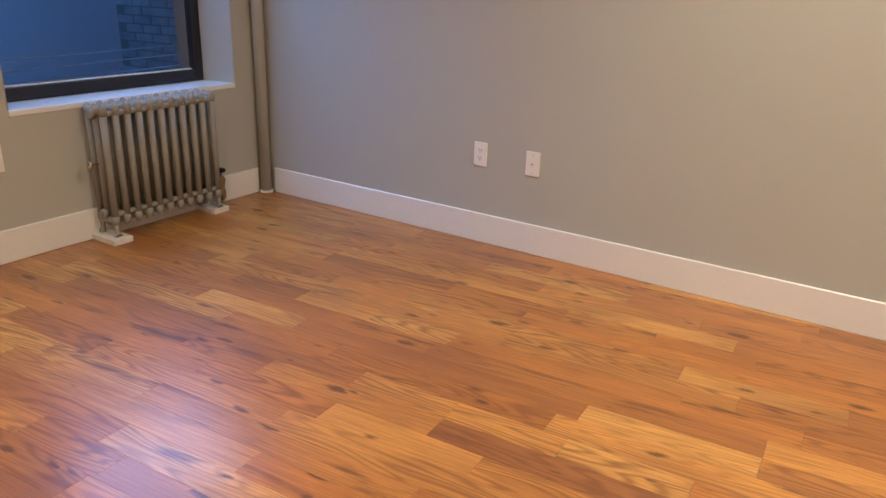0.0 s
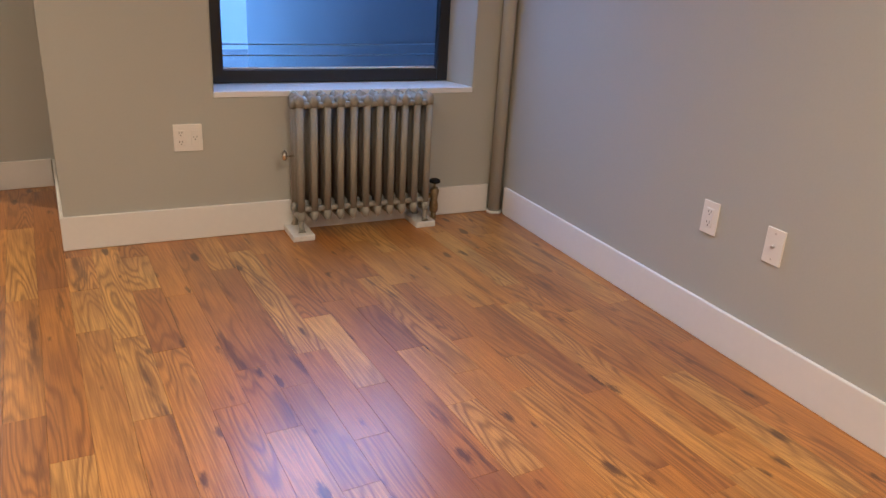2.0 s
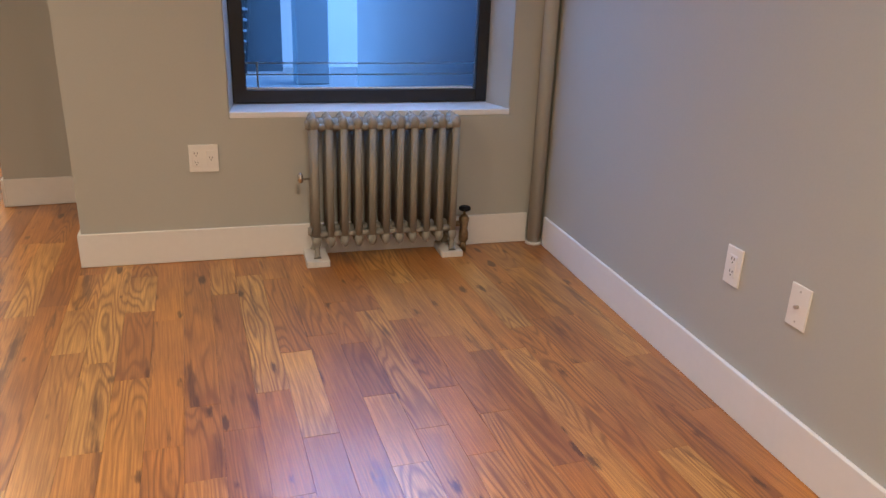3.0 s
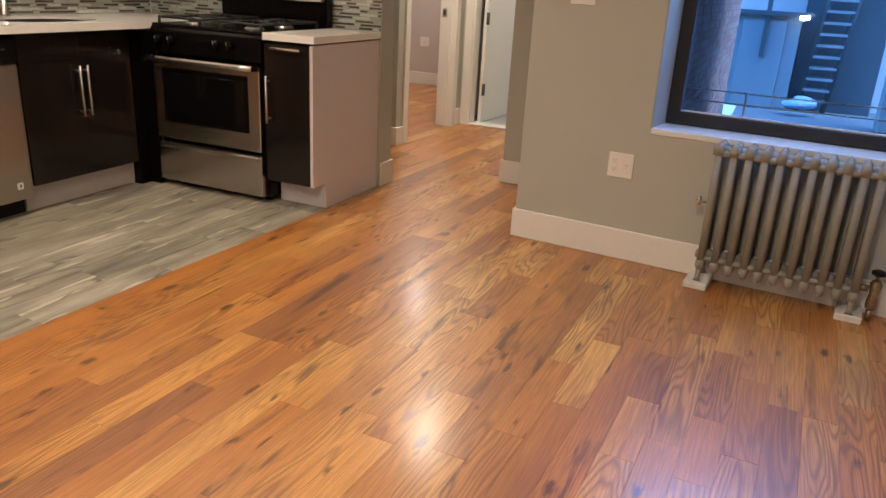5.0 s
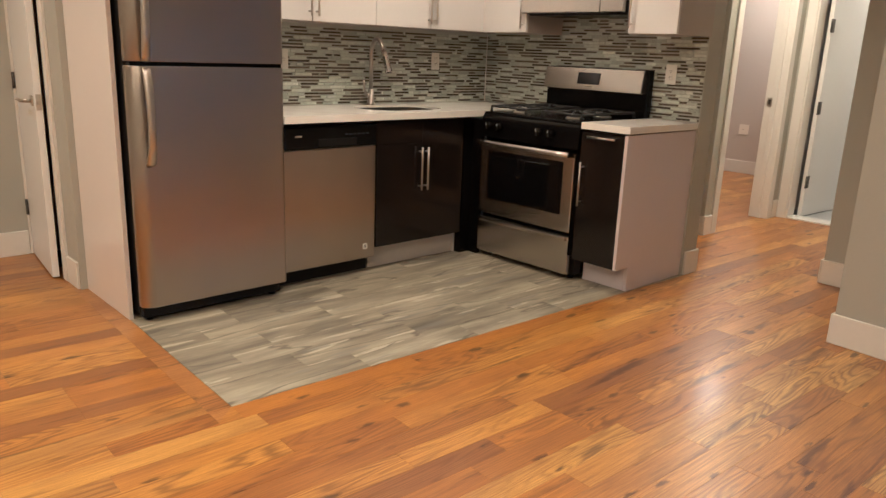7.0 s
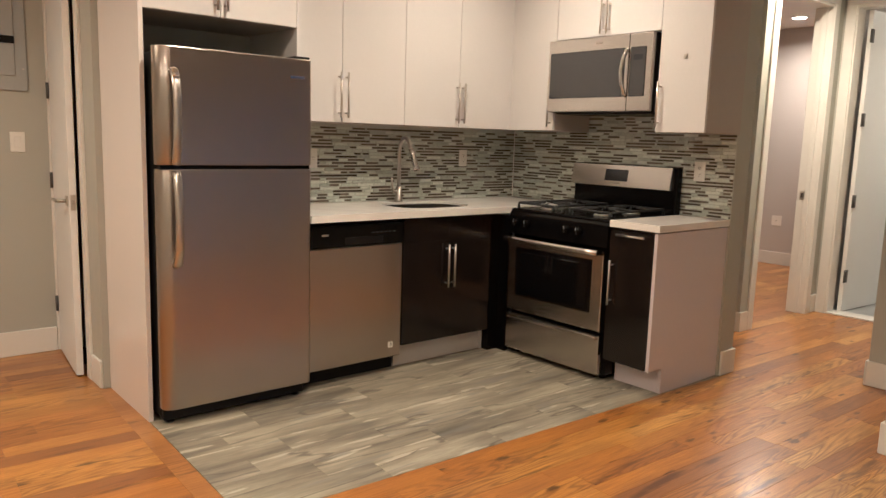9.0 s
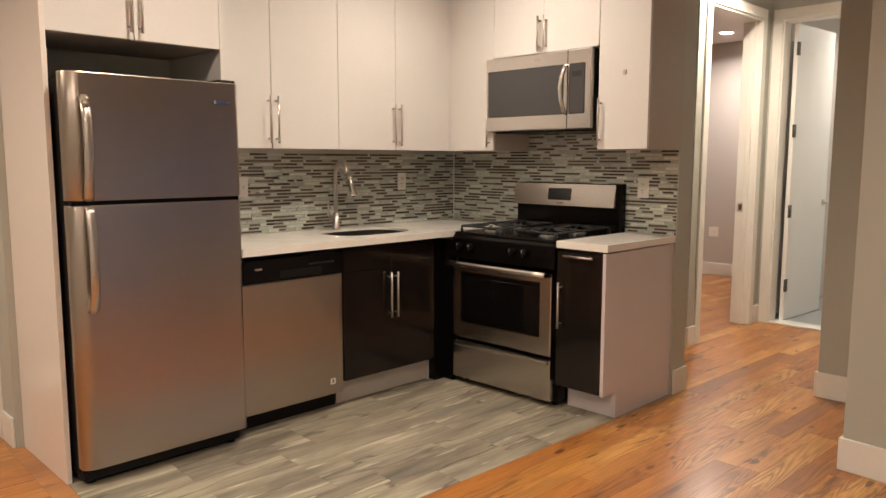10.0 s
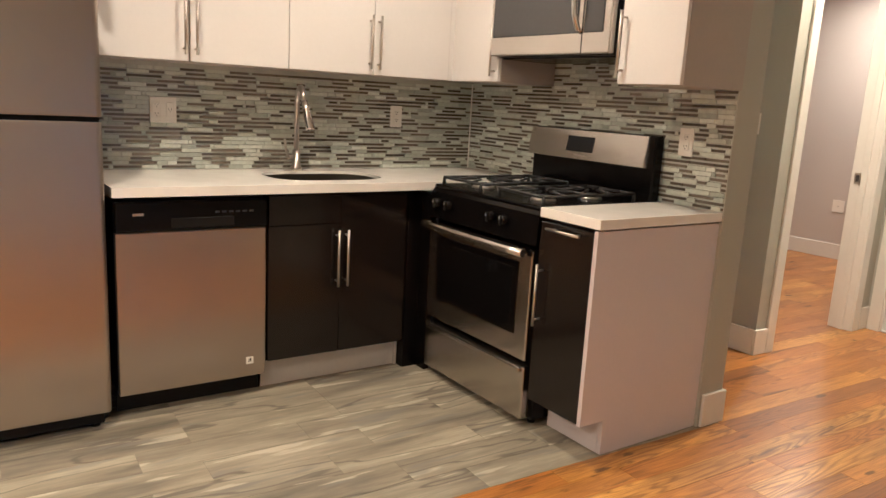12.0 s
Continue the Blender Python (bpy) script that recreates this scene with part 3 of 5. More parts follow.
# ---- outlets and switches ----
def wall_plate(name, m, w, h, label, kind):
    """A wall plate in the local xz plane, facing local -y."""
    p = thing(name, (0, 0, 0), label, "outlet" if "outlet" in name else "switch", m=m)
    part("plate", boxes((-w / 2, w / 2, -0.006, 0, -h / 2, h / 2), bevel=0.002, seg=2), PLATE, p)
    if kind == "blank":
        part("screw", tubes(([(0, -0.0075, 0.0), (0, -0.005, 0.0)], 0.004), sides=8), SLOT, p)
    if kind == "cable":
        part("jack", tubes(([(0, -0.016, 0.0), (0, -0.005, 0.0)], 0.005), sides=10), NICKEL, p)
        for z in (-0.042, 0.042):
            part("screw", tubes(([(0, -0.0072, z), (0, -0.005, z)], 0.003), sides=8), NICKEL, p)
    gangs = {"duplex": (0,), "double": (-w / 4, w / 4), "decora": (0,), "switch2": (-w / 4, w / 4), "switch": (0,)}.get(kind, ())
    for gx in gangs:
        if kind.startswith("switch"):
            part("rocker", boxes((gx - 0.016, gx + 0.016, -0.0095, -0.005, -0.033, 0.033), bevel=0.002), PLATE, p)
            continue
        part("receptacle", boxes((gx - 0.017, gx + 0.017, -0.0085, -0.005, -0.034, 0.034), bevel=0.002), PLATE, p)
        for z in (-0.019, 0.019) if not (kind == "double" and gx > 0) else (0.0,):
            for sx in (-0.006, 0.006):
                part("slot", boxes((gx + sx - 0.0012, gx + sx + 0.0012, -0.0092, -0.008, z, z + 0.008)), SLOT, p)
            part("ground_hole", tubes(([(gx, -0.0092, z - 0.007), (gx, -0.008, z - 0.007)], 0.0025), sides=8), SLOT, p)
    return p


FACE_X = pose(0, 0, 0, 0, 0, 90)  # turns a plate to face +x
wall_plate("wall_outlet", ROOM @ pose(0, 0.508, 0.452) @ FACE_X, 0.117, 0.115, "white two-gang outlet on the greige wall", "double")
wall_plate("light_switch", ROOM @ pose(0, 0.238, 1.208) @ FACE_X, 0.117, 0.115, "white two-gang switch plate on the greige wall", "switch2")
wall_plate("wall_outlet", SIDE @ pose(1.470, 0, 0.434), 0.071, 0.115, "white duplex outlet on the long greige wall", "duplex")
wall_plate("cable_outlet", SIDE @ pose(1.748, 0, 0.430), 0.071, 0.115, "white cable jack plate on the long greige wall", "cable")
wall_plate("light_switch", pose(-4.93, -0.20, 1.27) @ FACE_X, 0.071, 0.115, "white switch plate by the bedroom door", "switch")
wall_plate("wall_outlet", pose(-8.37, -1.455, 0.51) @ FACE_X, 0.115, 0.115, "white outlet plate on the bedroom wall", "blank")
FACE_Y = pose(0, 0, 0, 0, 0, 180)
wall_plate("light_switch", pose(-0.73, -2.18, 1.235) @ FACE_Y, 0.075, 0.115, "white switch plate below the breaker panel", "switch")

# breaker panel
bp = thing("breaker_panel", (-0.62, -2.18, 1.52), "grey metal breaker panel set in the wall", "breaker panel")
part("cover", boxes((-0.795, -0.40, -2.18, -2.168, 1.52, 2.17), bevel=0.003), BPANEL, bp)
dr = part("door", boxes((-0.735, -0.46, -2.168, -2.160, 1.60, 2.10), bevel=0.003), BPANEL, bp)
part("latch", boxes((-0.735, -0.665, -2.160, -2.154, 1.775, 1.815), bevel=0.002), BLACKM, dr, "dark latch")
for sx, sz in ((-0.775, 1.64), (-0.775, 2.05)):
    part("screw", tubes(([(sx, -2.168, sz), (sx, -2.164, sz)], 0.005), sides=8), NICKEL, bp)


# ---- doors ----
def hinge(parent, m_pts, name="hinge"):
    part(name, m_pts, HINGE, parent, "dark metal hinge")


def lever(parent, x, y, z, out, way):
    """Lever handle with a square rose on a leaf lying in local xz; out is the side (+1/-1 along y)."""
    h = part("door_handle", boxes((x - 0.026, x + 0.026, y, y + out * 0.008, z - 0.026, z + 0.026), bevel=0.002), NICKEL, parent, "satin nickel lever handle")
    part("spindle", tubes(([(x, y + out * 0.006, z), (x, y + out * 0.05, z)], 0.010)), NICKEL, h)
    part("lever", tubes(([(x, y + out * 0.05, z), (x + way * 0.02, y + out * 0.055, z), (x + way * 0.11, y + out * 0.055, z)], [0.009, 0.009, 0.008])), NICKEL, h)


# closet door, hinged at its far edge and a little ajar
CD = pose(-0.897, -2.15, 0, 0, 0, 90 - 5.5)
cd = thing("door_1", (0, 0, 0.008), "white flush closet door standing slightly ajar", "door", m=CD)
part("leaf", boxes((0.0, 0.585, 0.0, 0.035, 0.010, 2.08), bevel=0.002), DOORPAINT, cd)
for z in (0.29, 1.02, 1.53):
    hinge(cd, tubes(([(-0.004, -0.008, z - 0.045), (-0.004, -0.008, z + 0.045)], 0.008)))
lever(cd, 0.525, 0.0, 0.945, -1, -1)
part("latch_plate", boxes((0.583, 0.5875, 0.006, 0.030, 0.90, 0.98)), NICKEL, cd)
part("latch_bolt", boxes((0.587, 0.598, 0.011, 0.025, 0.93, 0.95), bevel=0.002), NICKEL, cd)

# bathroom door, swung in against the wall
BD = pose(-6.298, 0.112, 0, 0, 0, 176)
bd = thing("door_2", (0, 0, 0.008), "tall white flush bathroom door standing wide open", "door", m=BD)
part("leaf", boxes((0.0, 0.71, -0.035, 0.0, 0.012, 2.435), bevel=0.002), DOORPAINT, bd)
for z in (0.31, 0.93, 1.585, 2.24):
    hinge(bd, boxes((-0.022, 0.034, -0.041, -0.034, z - 0.055, z + 0.05), bevel=0.001))
    hinge(bd, tubes(([(-0.006, -0.042, z - 0.05), (-0.006, -0.042, z + 0.05)], 0.008)), "hinge_pin")
lever(bd, 0.65, -0.035, 0.98, -1, -1)
hk = thing("robe_hook", (-6.95, 0.20, 1.22), "small nickel hook on the bathroom wall", "hook")
part("plate", boxes((-8.365, -8.36, 0.42, 0.46, 1.20, 1.24)), NICKEL, hk)
part("arm", tubes(([(-8.36, 0.44, 1.22), (-8.31, 0.44, 1.22), (-8.30, 0.44, 1.245)], 0.008)), NICKEL, hk)
# strike plate in the bedroom jamb
st = thing("strike_plate", (-5.965, -0.10, 0.96), "dark metal strike plate in a white door jamb", "strike plate")
part("plate", boxes((-5.9655, -5.9625, -0.140, -0.100, 0.930, 1.000)), NICKEL, st)
part("hole", boxes((-5.963, -5.9615, -0.131, -0.111, 0.945, 0.985)), SLOT, st)
setting("threshold", boxes((-6.30, -6.15, 0.087, 0.848, 0.0, 0.016), bevel=0.004), MARBLE, "white marble threshold")
setting("floor_bathroom", boxes((-8.37, -6.29, -0.02, 1.25, -0.02, 0.006)), BATHFLOOR, "grey bathroom floor")

# ---- kitchen ----
def bar_pull(parent, p0, p1, out, r=0.006, label="brushed steel bar pull"):
    """A round bar with two standoffs; out is the vector from the door face to the bar."""
    p0, p1, out = Vector(p0), Vector(p1), Vector(out)
    d = (p1 - p0).normalized()
    h = part("handle", tubes(([p0 + out, p1 + out], r), sides=10), NICKEL, parent, label)
    for p in (p0 + d * 0.025, p1 - d * 0.025):
        part("standoff", tubes(([p, p + out], r * 0.8), sides=8), NICKEL, h)


# refrigerator
def door_slab(x0, x1, yb, yf, z0, z1):
    """A refrigerator door: flat front that rolls back to the sides, broadly at the handle side."""
    bm = bmesh.new()
    prof = [(x1, yb), (x1, yf - 0.022)]
    prof += [(x1 + 0.020 * (1 - math.cos(a)), yf - 0.022 + 0.022 * math.sin(a)) for a in (radians(k * 15) for k in range(1, 7))]
    prof += [(x0 - 0.058 + 0.058 * math.sin(a), yf - 0.046 + 0.046 * math.cos(a)) for a in (radians(k * 9) for k in range(0, 11))]
    prof.append((x0, yb))
    lo = [bm.verts.new((x, y, z0)) for x, y in prof]
    hi = [bm.verts.new((x, y, z1)) for x, y in prof]
    for k in range(len(prof)):
        n = (k + 1) % len(prof)
        bm.faces.new((lo[k], lo[n], hi[n], hi[k])).smooth = 1 <= k <= 6 or 8 <= k <= 17
    bm.faces.new(lo)
    bm.faces.new(hi)
    bmesh.ops.recalc_face_normals(bm, faces=bm.faces[:])
    rim = [e for e in bm.edges if abs(e.verts[0].co.z - e.verts[1].co.z) < 1e-6]
    bmesh.ops.bevel(bm, geom=rim, offset=0.004, segments=2, affect="EDGES", profile=0.5)
    return bm


FY = -0.605
FX0, FX1 = -0.970, -1.714
fr = thing("refrigerator", (-1.32, -0.95, 0), "brushed stainless top-freezer refrigerator with black sides", "refrigerator")
part("body", boxes((FX1 + 0.004, FX0 - 0.004, -1.27, FY - 0.075, 0.03, 1.66), bevel=0.006), BLACKM, fr, "black textured cabinet")
part("kick_grille", boxes((FX1 + 0.02, FX0 - 0.01, FY - 0.10, FY - 0.045, 0.018, 0.075), bevel=0.004), BLACKM, fr)
for nm, z0, z1 in (("freezer_door", 1.178, 1.682), ("fridge_door", 0.075, 1.160)):
    dr = part(nm, door_slab(FX0, FX1, FY - 0.065, FY, z0, z1), STEEL, fr, "brushed stainless door")
    part("gasket", boxes((FX1 + 0.012, FX0 - 0.012, FY - 0.077, FY - 0.064, z0 + 0.01, z1 - 0.01)), BLACK, dr)
    hx = FX0 - 0.066
    if nm == "freezer_door":
        pts = [(hx, FY - 0.004, 1.575), (hx, FY + 0.030, 1.565), (hx, FY + 0.048, 1.50), (hx, FY + 0.050, 1.40), (hx, FY + 0.045, 1.29), (hx, FY + 0.030, 1.20), (hx, FY + 0.022, 1.182)]
    else:
        pts = [(hx, FY + 0.022, 1.150), (hx, FY + 0.030, 1.13), (hx, FY + 0.046, 1.03), (hx, FY + 0.050, 0.92), (hx, FY + 0.045, 0.82), (hx, FY + 0.025, 0.745), (hx, FY - 0.004, 0.735)]
    strap = tubes((pts, [0.012, 0.013, 0.012, 0.011, 0.012, 0.013, 0.012]), sides=14)
    for v in strap.verts:
        v.co.x = hx + 1.55 * (v.co.x - hx)
    hd = part("handle", strap, NICKEL, dr, "curved satin steel handle")
    if nm == "freezer_door":
        part("end_cap", tubes(([(hx, FY - 0.002, 1.585), (hx, FY + 0.028, 1.578), (hx, FY + 0.046, 1.545)], [0.012, 0.019, 0.016]), sides=12), CHROME, hd)
        part("badge", boxes((-1.668, -1.594, FY - 0.001, FY + 0.003, 1.588, 1.601), bevel=0.001), CHROME, dr)
part("divider_strip", boxes((FX1 + 0.01, FX0 - 0.01, FY - 0.07, FY - 0.012, 1.160, 1.178)), BLACK, fr)
part("hinge_cover", boxes((FX1 + 0.01, FX1 + 0.09, FY - 0.12, FY - 0.01, 1.682, 1.694), bevel=0.003), BLACKM, fr)
for x in (FX0 - 0.05, FX1 + 0.05):
    part("foot", tubes(([(x, FY - 0.08, 0.0), (x, FY - 0.08, 0.03)], [0.018, 0.014]), sides=12), BLACKM, fr)

# tall end panel and the cabinet over the refrigerator
tp = thing("tall_end_panel", (-0.927, -1.0, 0), "glossy white tall panel beside the refrigerator", "panel")
part("board", boxes((-0.957, -0.937, BACK_Y + 0.002, -0.7235, 0.0, 2.60)), TALLP, tp)
part("edge_band", boxes((-0.9572, -0.9368, -0.7235, -0.722, 0.0, 2.60), bevel=0.0004), TALLP, tp)
UT = 2.60


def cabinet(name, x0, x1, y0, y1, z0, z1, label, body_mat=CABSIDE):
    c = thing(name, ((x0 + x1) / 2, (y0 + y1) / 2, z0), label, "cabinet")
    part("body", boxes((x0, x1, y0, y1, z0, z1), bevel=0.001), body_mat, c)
    return c


def doors_y(c, xs, y, z0, z1, mat, pulls, plab="brushed steel bar pull", drop=None):
    """Slab doors on the face y (facing +y), one between each pair of xs; pulls: x offset side per door (-1 low x, +1 high x)."""
    for (a, b), side in zip(zip(xs, xs[1:]), pulls):
        lo, hi = min(a, b) + 0.0015, max(a, b) - 0.0015
        d = part("door", boxes((lo, hi, y, y + 0.018, z0 + 0.0015, z1 - 0.0015), bevel=0.0015), mat, c)
        hx = lo + 0.022 if side < 0 else hi - 0.022
        zz = drop or (z0 + 0.028, z0 + 0.275)
        bar_pull(d, (hx, y + 0.018, zz[0]), (hx, y + 0.018, zz[1]), (0, 0.032, 0), label=plab)


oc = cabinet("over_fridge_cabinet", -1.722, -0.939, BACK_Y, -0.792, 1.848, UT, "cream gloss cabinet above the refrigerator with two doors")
doors_y(oc, (-0.939, -1.325, -1.722), -0.792, 1.848, UT, CABW, (-1, 1))
part("side_panel", boxes((-1.742, -1.7225, BACK_Y, -0.774, 1.70, UT)), CABW, oc)
# wall cabinets over the sink
uc = cabinet("wall_cabinet", -2.56, -1.744, BACK_Y, -1.005, 1.40, UT, "cream gloss two-door wall cabinet over the counter")
tagged(uc, group="kitchen wall cabinets")
doors_y(uc, (-1.744, -2.123, -2.56), -1.005, 1.40, UT, CABW, (-1, 1))
uc = cabinet("wall_cabinet", -3.43, -2.5605, BACK_Y, -1.005, 1.40, UT, "cream gloss two-door wall cabinet over the sink")
tagged(uc, group="kitchen wall cabinets")
doors_y(uc, (-2.5605, -2.99, -3.43), -1.005, 1.40, UT, CABW, (-1, 1))


def door_x(c, y0, y1, x, z0, z1, mat, side, zz=None):
    """A slab door facing +x."""
    d = part("door", boxes((x, x + 0.018, y0 + 0.0015, y1 - 0.0015, z0 + 0.0015, z1 - 0.0015), bevel=0.0015), mat, c)
    if side:
        hy = y0 + 0.022 if side < 0 else y1 - 0.022
        zz = zz or (z0 + 0.028, z0 + 0.275)
        bar_pull(d, (x + 0.018, hy, zz[0]), (x + 0.018, hy, zz[1]), (0.032, 0, 0))
    return d


UX = -3.468
uc = cabinet("corner_wall_cabinet", STOVE_X, UX, BACK_Y + 0.32, -0.603, 1.40, UT, "cream gloss corner wall cabinet beside the microwave")
part("filler", boxes((UX, UX + 0.012, -1.02, -0.9015, 1.401, UT), (UX + 0.012, -3.4305, -1.02, -0.99, 1.401, UT)), CABW, uc)
door_x(uc, -0.90, -0.603, UX, 1.40, UT, CABW, 0)
bar_pull(uc, (UX + 0.018, -0.628, 1.425), (UX + 0.018, -0.628, 1.67), (0.032, 0, 0))
uc = cabinet("microwave_cabinet", STOVE_X, UX, -0.602, 0.152, 1.955, UT, "cream gloss two-door cabinet above the microwave")
door_x(uc, -0.602, -0.225, UX, 1.955, UT, CABW, 1, (1.965, 2.16))
door_x(uc, -0.225, 0.152, UX, 1.955, UT, CABW, -1, (1.965, 2.16))
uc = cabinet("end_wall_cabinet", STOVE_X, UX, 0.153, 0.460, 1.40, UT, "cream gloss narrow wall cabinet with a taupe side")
d = door_x(uc, 0.153, 0.460, UX, 1.40, UT, CABW, -1)
part("bumper", boxes((UX + 0.018, UX + 0.022, 0.305, 0.325, 1.79, 1.815), bevel=0.001), NICKEL, d)

# microwave
MX = -3.415
mw = thing("microwave", (-3.6, -0.25, 1.512), "stainless over-range microwave with a grey glass door", "microwave")
part("body", boxes((STOVE_X, MX - 0.035, -0.632, 0.128, 1.512, 1.948), bevel=0.003), BLACKM, mw, "black metal case")
md = part("door", boxes((MX - 0.034, MX, -0.632, 0.128, 1.516, 1.948), bevel=0.006, seg=2), STEELY, mw, "brushed stainless front")
part("window", boxes((MX - 0.002, MX + 0.003, -0.612, -0.052, 1.598, 1.872), bevel=0.004), MWGLASS, md, "grey tinted glass")
part("control_panel", boxes((MX - 0.002, MX + 0.003, -0.014, 0.090, 1.598, 1.872), bevel=0.004), MWGLASS, md)
part("display", boxes((MX + 0.003, MX + 0.0045, 0.008, 0.07, 1.80, 1.83)), DISPLAY, md)
part("seam", boxes((MX - 0.003, MX + 0.0012, -0.028, -0.024, 1.518, 1.946)), BLACK, md)
part("handle", tubes(([(MX - 0.002, -0.034, 1.865), (MX + 0.018, -0.036, 1.85), (MX + 0.034, -0.043, 1.80), (MX + 0.039, -0.048, 1.74), (MX + 0.034, -0.043, 1.67), (MX + 0.018, -0.036, 1.615), (MX - 0.002, -0.034, 1.60)], [0.010, 0.012, 0.012, 0.012, 0.012, 0.012, 0.010]), sides=12), CHROME, md, "bowed steel handle")
part("badge", boxes((MX - 0.001, MX + 0.002, -0.265, -0.215, 1.905, 1.915)), NICKEL, md)
part("underside_vent", boxes((STOVE_X + 0.05, MX - 0.06, -0.60, 0.10, 1.505, 1.5125)), BLACK, mw)

# dishwasher
DY = -0.70
dw = thing("dishwasher", (-2.06, -0.95, 0), "stainless dishwasher with a black control strip", "dishwasher")
part("tub", boxes((-2.352, -1.757, BACK_Y + 0.03, DY - 0.03, 0.10, 0.865)), BLACKM, dw)
part("door", boxes((-2.352, -1.757, DY - 0.03, DY, 0.088, 0.742), bevel=0.006, seg=2), STEEL, dw, "brushed stainless door")
cp = part("control_strip", boxes((-2.352, -1.757, DY - 0.03, DY + 0.012, 0.744, 0.862), bevel=0.008, seg=2), BLACK, dw, "glossy black control strip")
part("pocket", boxes((-2.21, -1.96, DY + 0.008, DY + 0.0135, 0.755, 0.795), bevel=0.002), BLACKM, cp)
part("badge", boxes((-1.86, -1.82, DY + 0.0115, DY + 0.0135, 0.808, 0.818)), NICKEL, cp)
for k in range(6):
    part("button", boxes((-2.15 - k * 0.028, -2.132 - k * 0.028, DY + 0.0115, DY + 0.0132, 0.81, 0.818)), DISPLAY, cp)
st = part("sticker", boxes((-2.297, -2.265, DY - 0.001, DY + 0.0012, 0.145, 0.177)), PLATE, dw, "small white square sticker")
part("mark", boxes((-2.287, -2.283, DY + 0.001, DY + 0.0018, 0.153, 0.170), (-2.283, -2.276, DY + 0.001, DY + 0.0018, 0.161, 0.164), (-2.283, -2.276, DY + 0.001, DY + 0.0018, 0.167, 0.170), (-2.279, -2.275, DY + 0.001, DY + 0.0018, 0.153, 0.160)), SLOT, st, "dark printed mark")
part("toe_panel", boxes((-2.345, -1.76, DY - 0.09, DY - 0.075, 0.0, 0.088)), BLACKM, dw)

# base cabinets
sb = thing("sink_cabinet", (-2.7, -1.0, 0), "glossy espresso sink base cabinet with two doors", "cabinet")
part("body", boxes((-3.12, -2.358, BACK_Y + 0.002, DY - 0.02, 0.14, 0.872)), CABD, sb)
part("false_front", boxes((-2.698, -2.362, DY - 0.018, DY, 0.741, 0.868), bevel=0.0015), CABD, sb)
d = part("door", boxes((-2.698, -2.362, DY - 0.018, DY, 0.142, 0.738), bevel=0.0015), CABD, sb)
bar_pull(d, (-2.676, DY, 0.455), (-2.676, DY, 0.712), (0, 0.032, 0))
d = part("door", boxes((-3.038, -2.701, DY - 0.018, DY, 0.142, 0.868), bevel=0.0015), CABD, sb)
bar_pull(d, (-2.723, DY, 0.455), (-2.723, DY, 0.712), (0, 0.032, 0))
part("corner_filler", boxes((-3.132, -3.056, DY - 0.12, DY - 0.010, 0.0, 0.868), (-3.165, -3.134, DY - 0.12, -0.637, 0.0, 0.868)), BLACK, sb)
part("toe_kick", boxes((-3.038, -2.358, DY - 0.092, DY - 0.078, 0.0, 0.14)), TOE, sb, "pale grey toe kick")
part("toe_return", boxes((-3.052, -3.0385, DY - 0.14, DY - 0.06, 0.0, 0.14)), TOE, sb)

SX = -3.13
ec = thing("end_base_cabinet", (-3.5, 0.29, 0), "narrow espresso base cabinet with a pale mauve end panel", "cabinet")
part("body", boxes((STOVE_X, SX - 0.022, 0.136, 0.414, 0.14, 0.874)), CABD, ec)
d = part("door", boxes((SX - 0.020, SX - 0.002, 0.138, 0.416, 0.142, 0.868), bevel=0.0015), CABD, ec)
bar_pull(d, (SX - 0.002, 0.168, 0.46), (SX - 0.002, 0.168, 0.705), (0.032, 0, 0))
bar_pull(d, (SX - 0.002, 0.195, 0.848), (SX - 0.002, 0.372, 0.848), (0.028, 0, 0))
part("toe_kick", boxes((SX - 0.135, SX - 0.125, 0.136, 0.416, 0.0, 0.14)), PANELP, ec)
part("end_panel", boxes((STOVE_X, SX - 0.004, 0.417, 0.436, 0.14, 0.876), (STOVE_X, SX - 0.126, 0.417, 0.436, 0.0, 0.14)), PANELP, ec, "pale mauve-white end panel")


# worktops
def sink_top():
    """The long worktop with an oval cutout for the undermount bowl."""
    bm = bmesh.new()
    x0, x1, y0, y1 = STOVE_X, -1.745, BACK_Y, -0.662
    cx, cy, rx, ry = -2.735, -0.985, 0.275, 0.19
    angles = [2 * math.pi * k / 48 for k in range(48)]
    angles += [math.atan2(py - cy, px - cx) % (2 * math.pi) for px in (x0, x1) for py in (y0, y1)]  # the four corners
    angles.sort()
    n = len(angles)
    for z in (0.92, 0.883):
        ring, outer = [], []
        for a in angles:
            ca, sa = math.cos(a), math.sin(a)
            e = 2 / 3.2
            px = cx + rx * math.copysign(abs(ca) ** e, ca)
            py = cy + ry * math.copysign(abs(sa) ** e, sa)
            ring.append(bm.verts.new((px, py, max(z, 0.906))))
            t = min(((x1 - cx) / ca if ca > 0 else (x0 - cx) / ca) if abs(ca) > 1e-6 else 9, ((y1 - cy) / sa if sa > 0 else (y0 - cy) / sa) if abs(sa) > 1e-6 else 9)
            outer.append(bm.verts.new((cx + ca * t, cy + sa * t, z)))
        for k in range(n):
            bm.faces.new((ring[k], ring[(k + 1) % n], outer[(k + 1) % n], outer[k]))
        if z == 0.92:
            top = (ring, outer)
        else:
            for a, b in zip(top, (ring, outer)):
                for k in range(n):
                    bm.faces.new((a[k], a[(k + 1) % n], b[(k + 1) % n], b[k]))
    bmesh.ops.recalc_face_normals(bm, faces=bm.faces[:])
    return bm


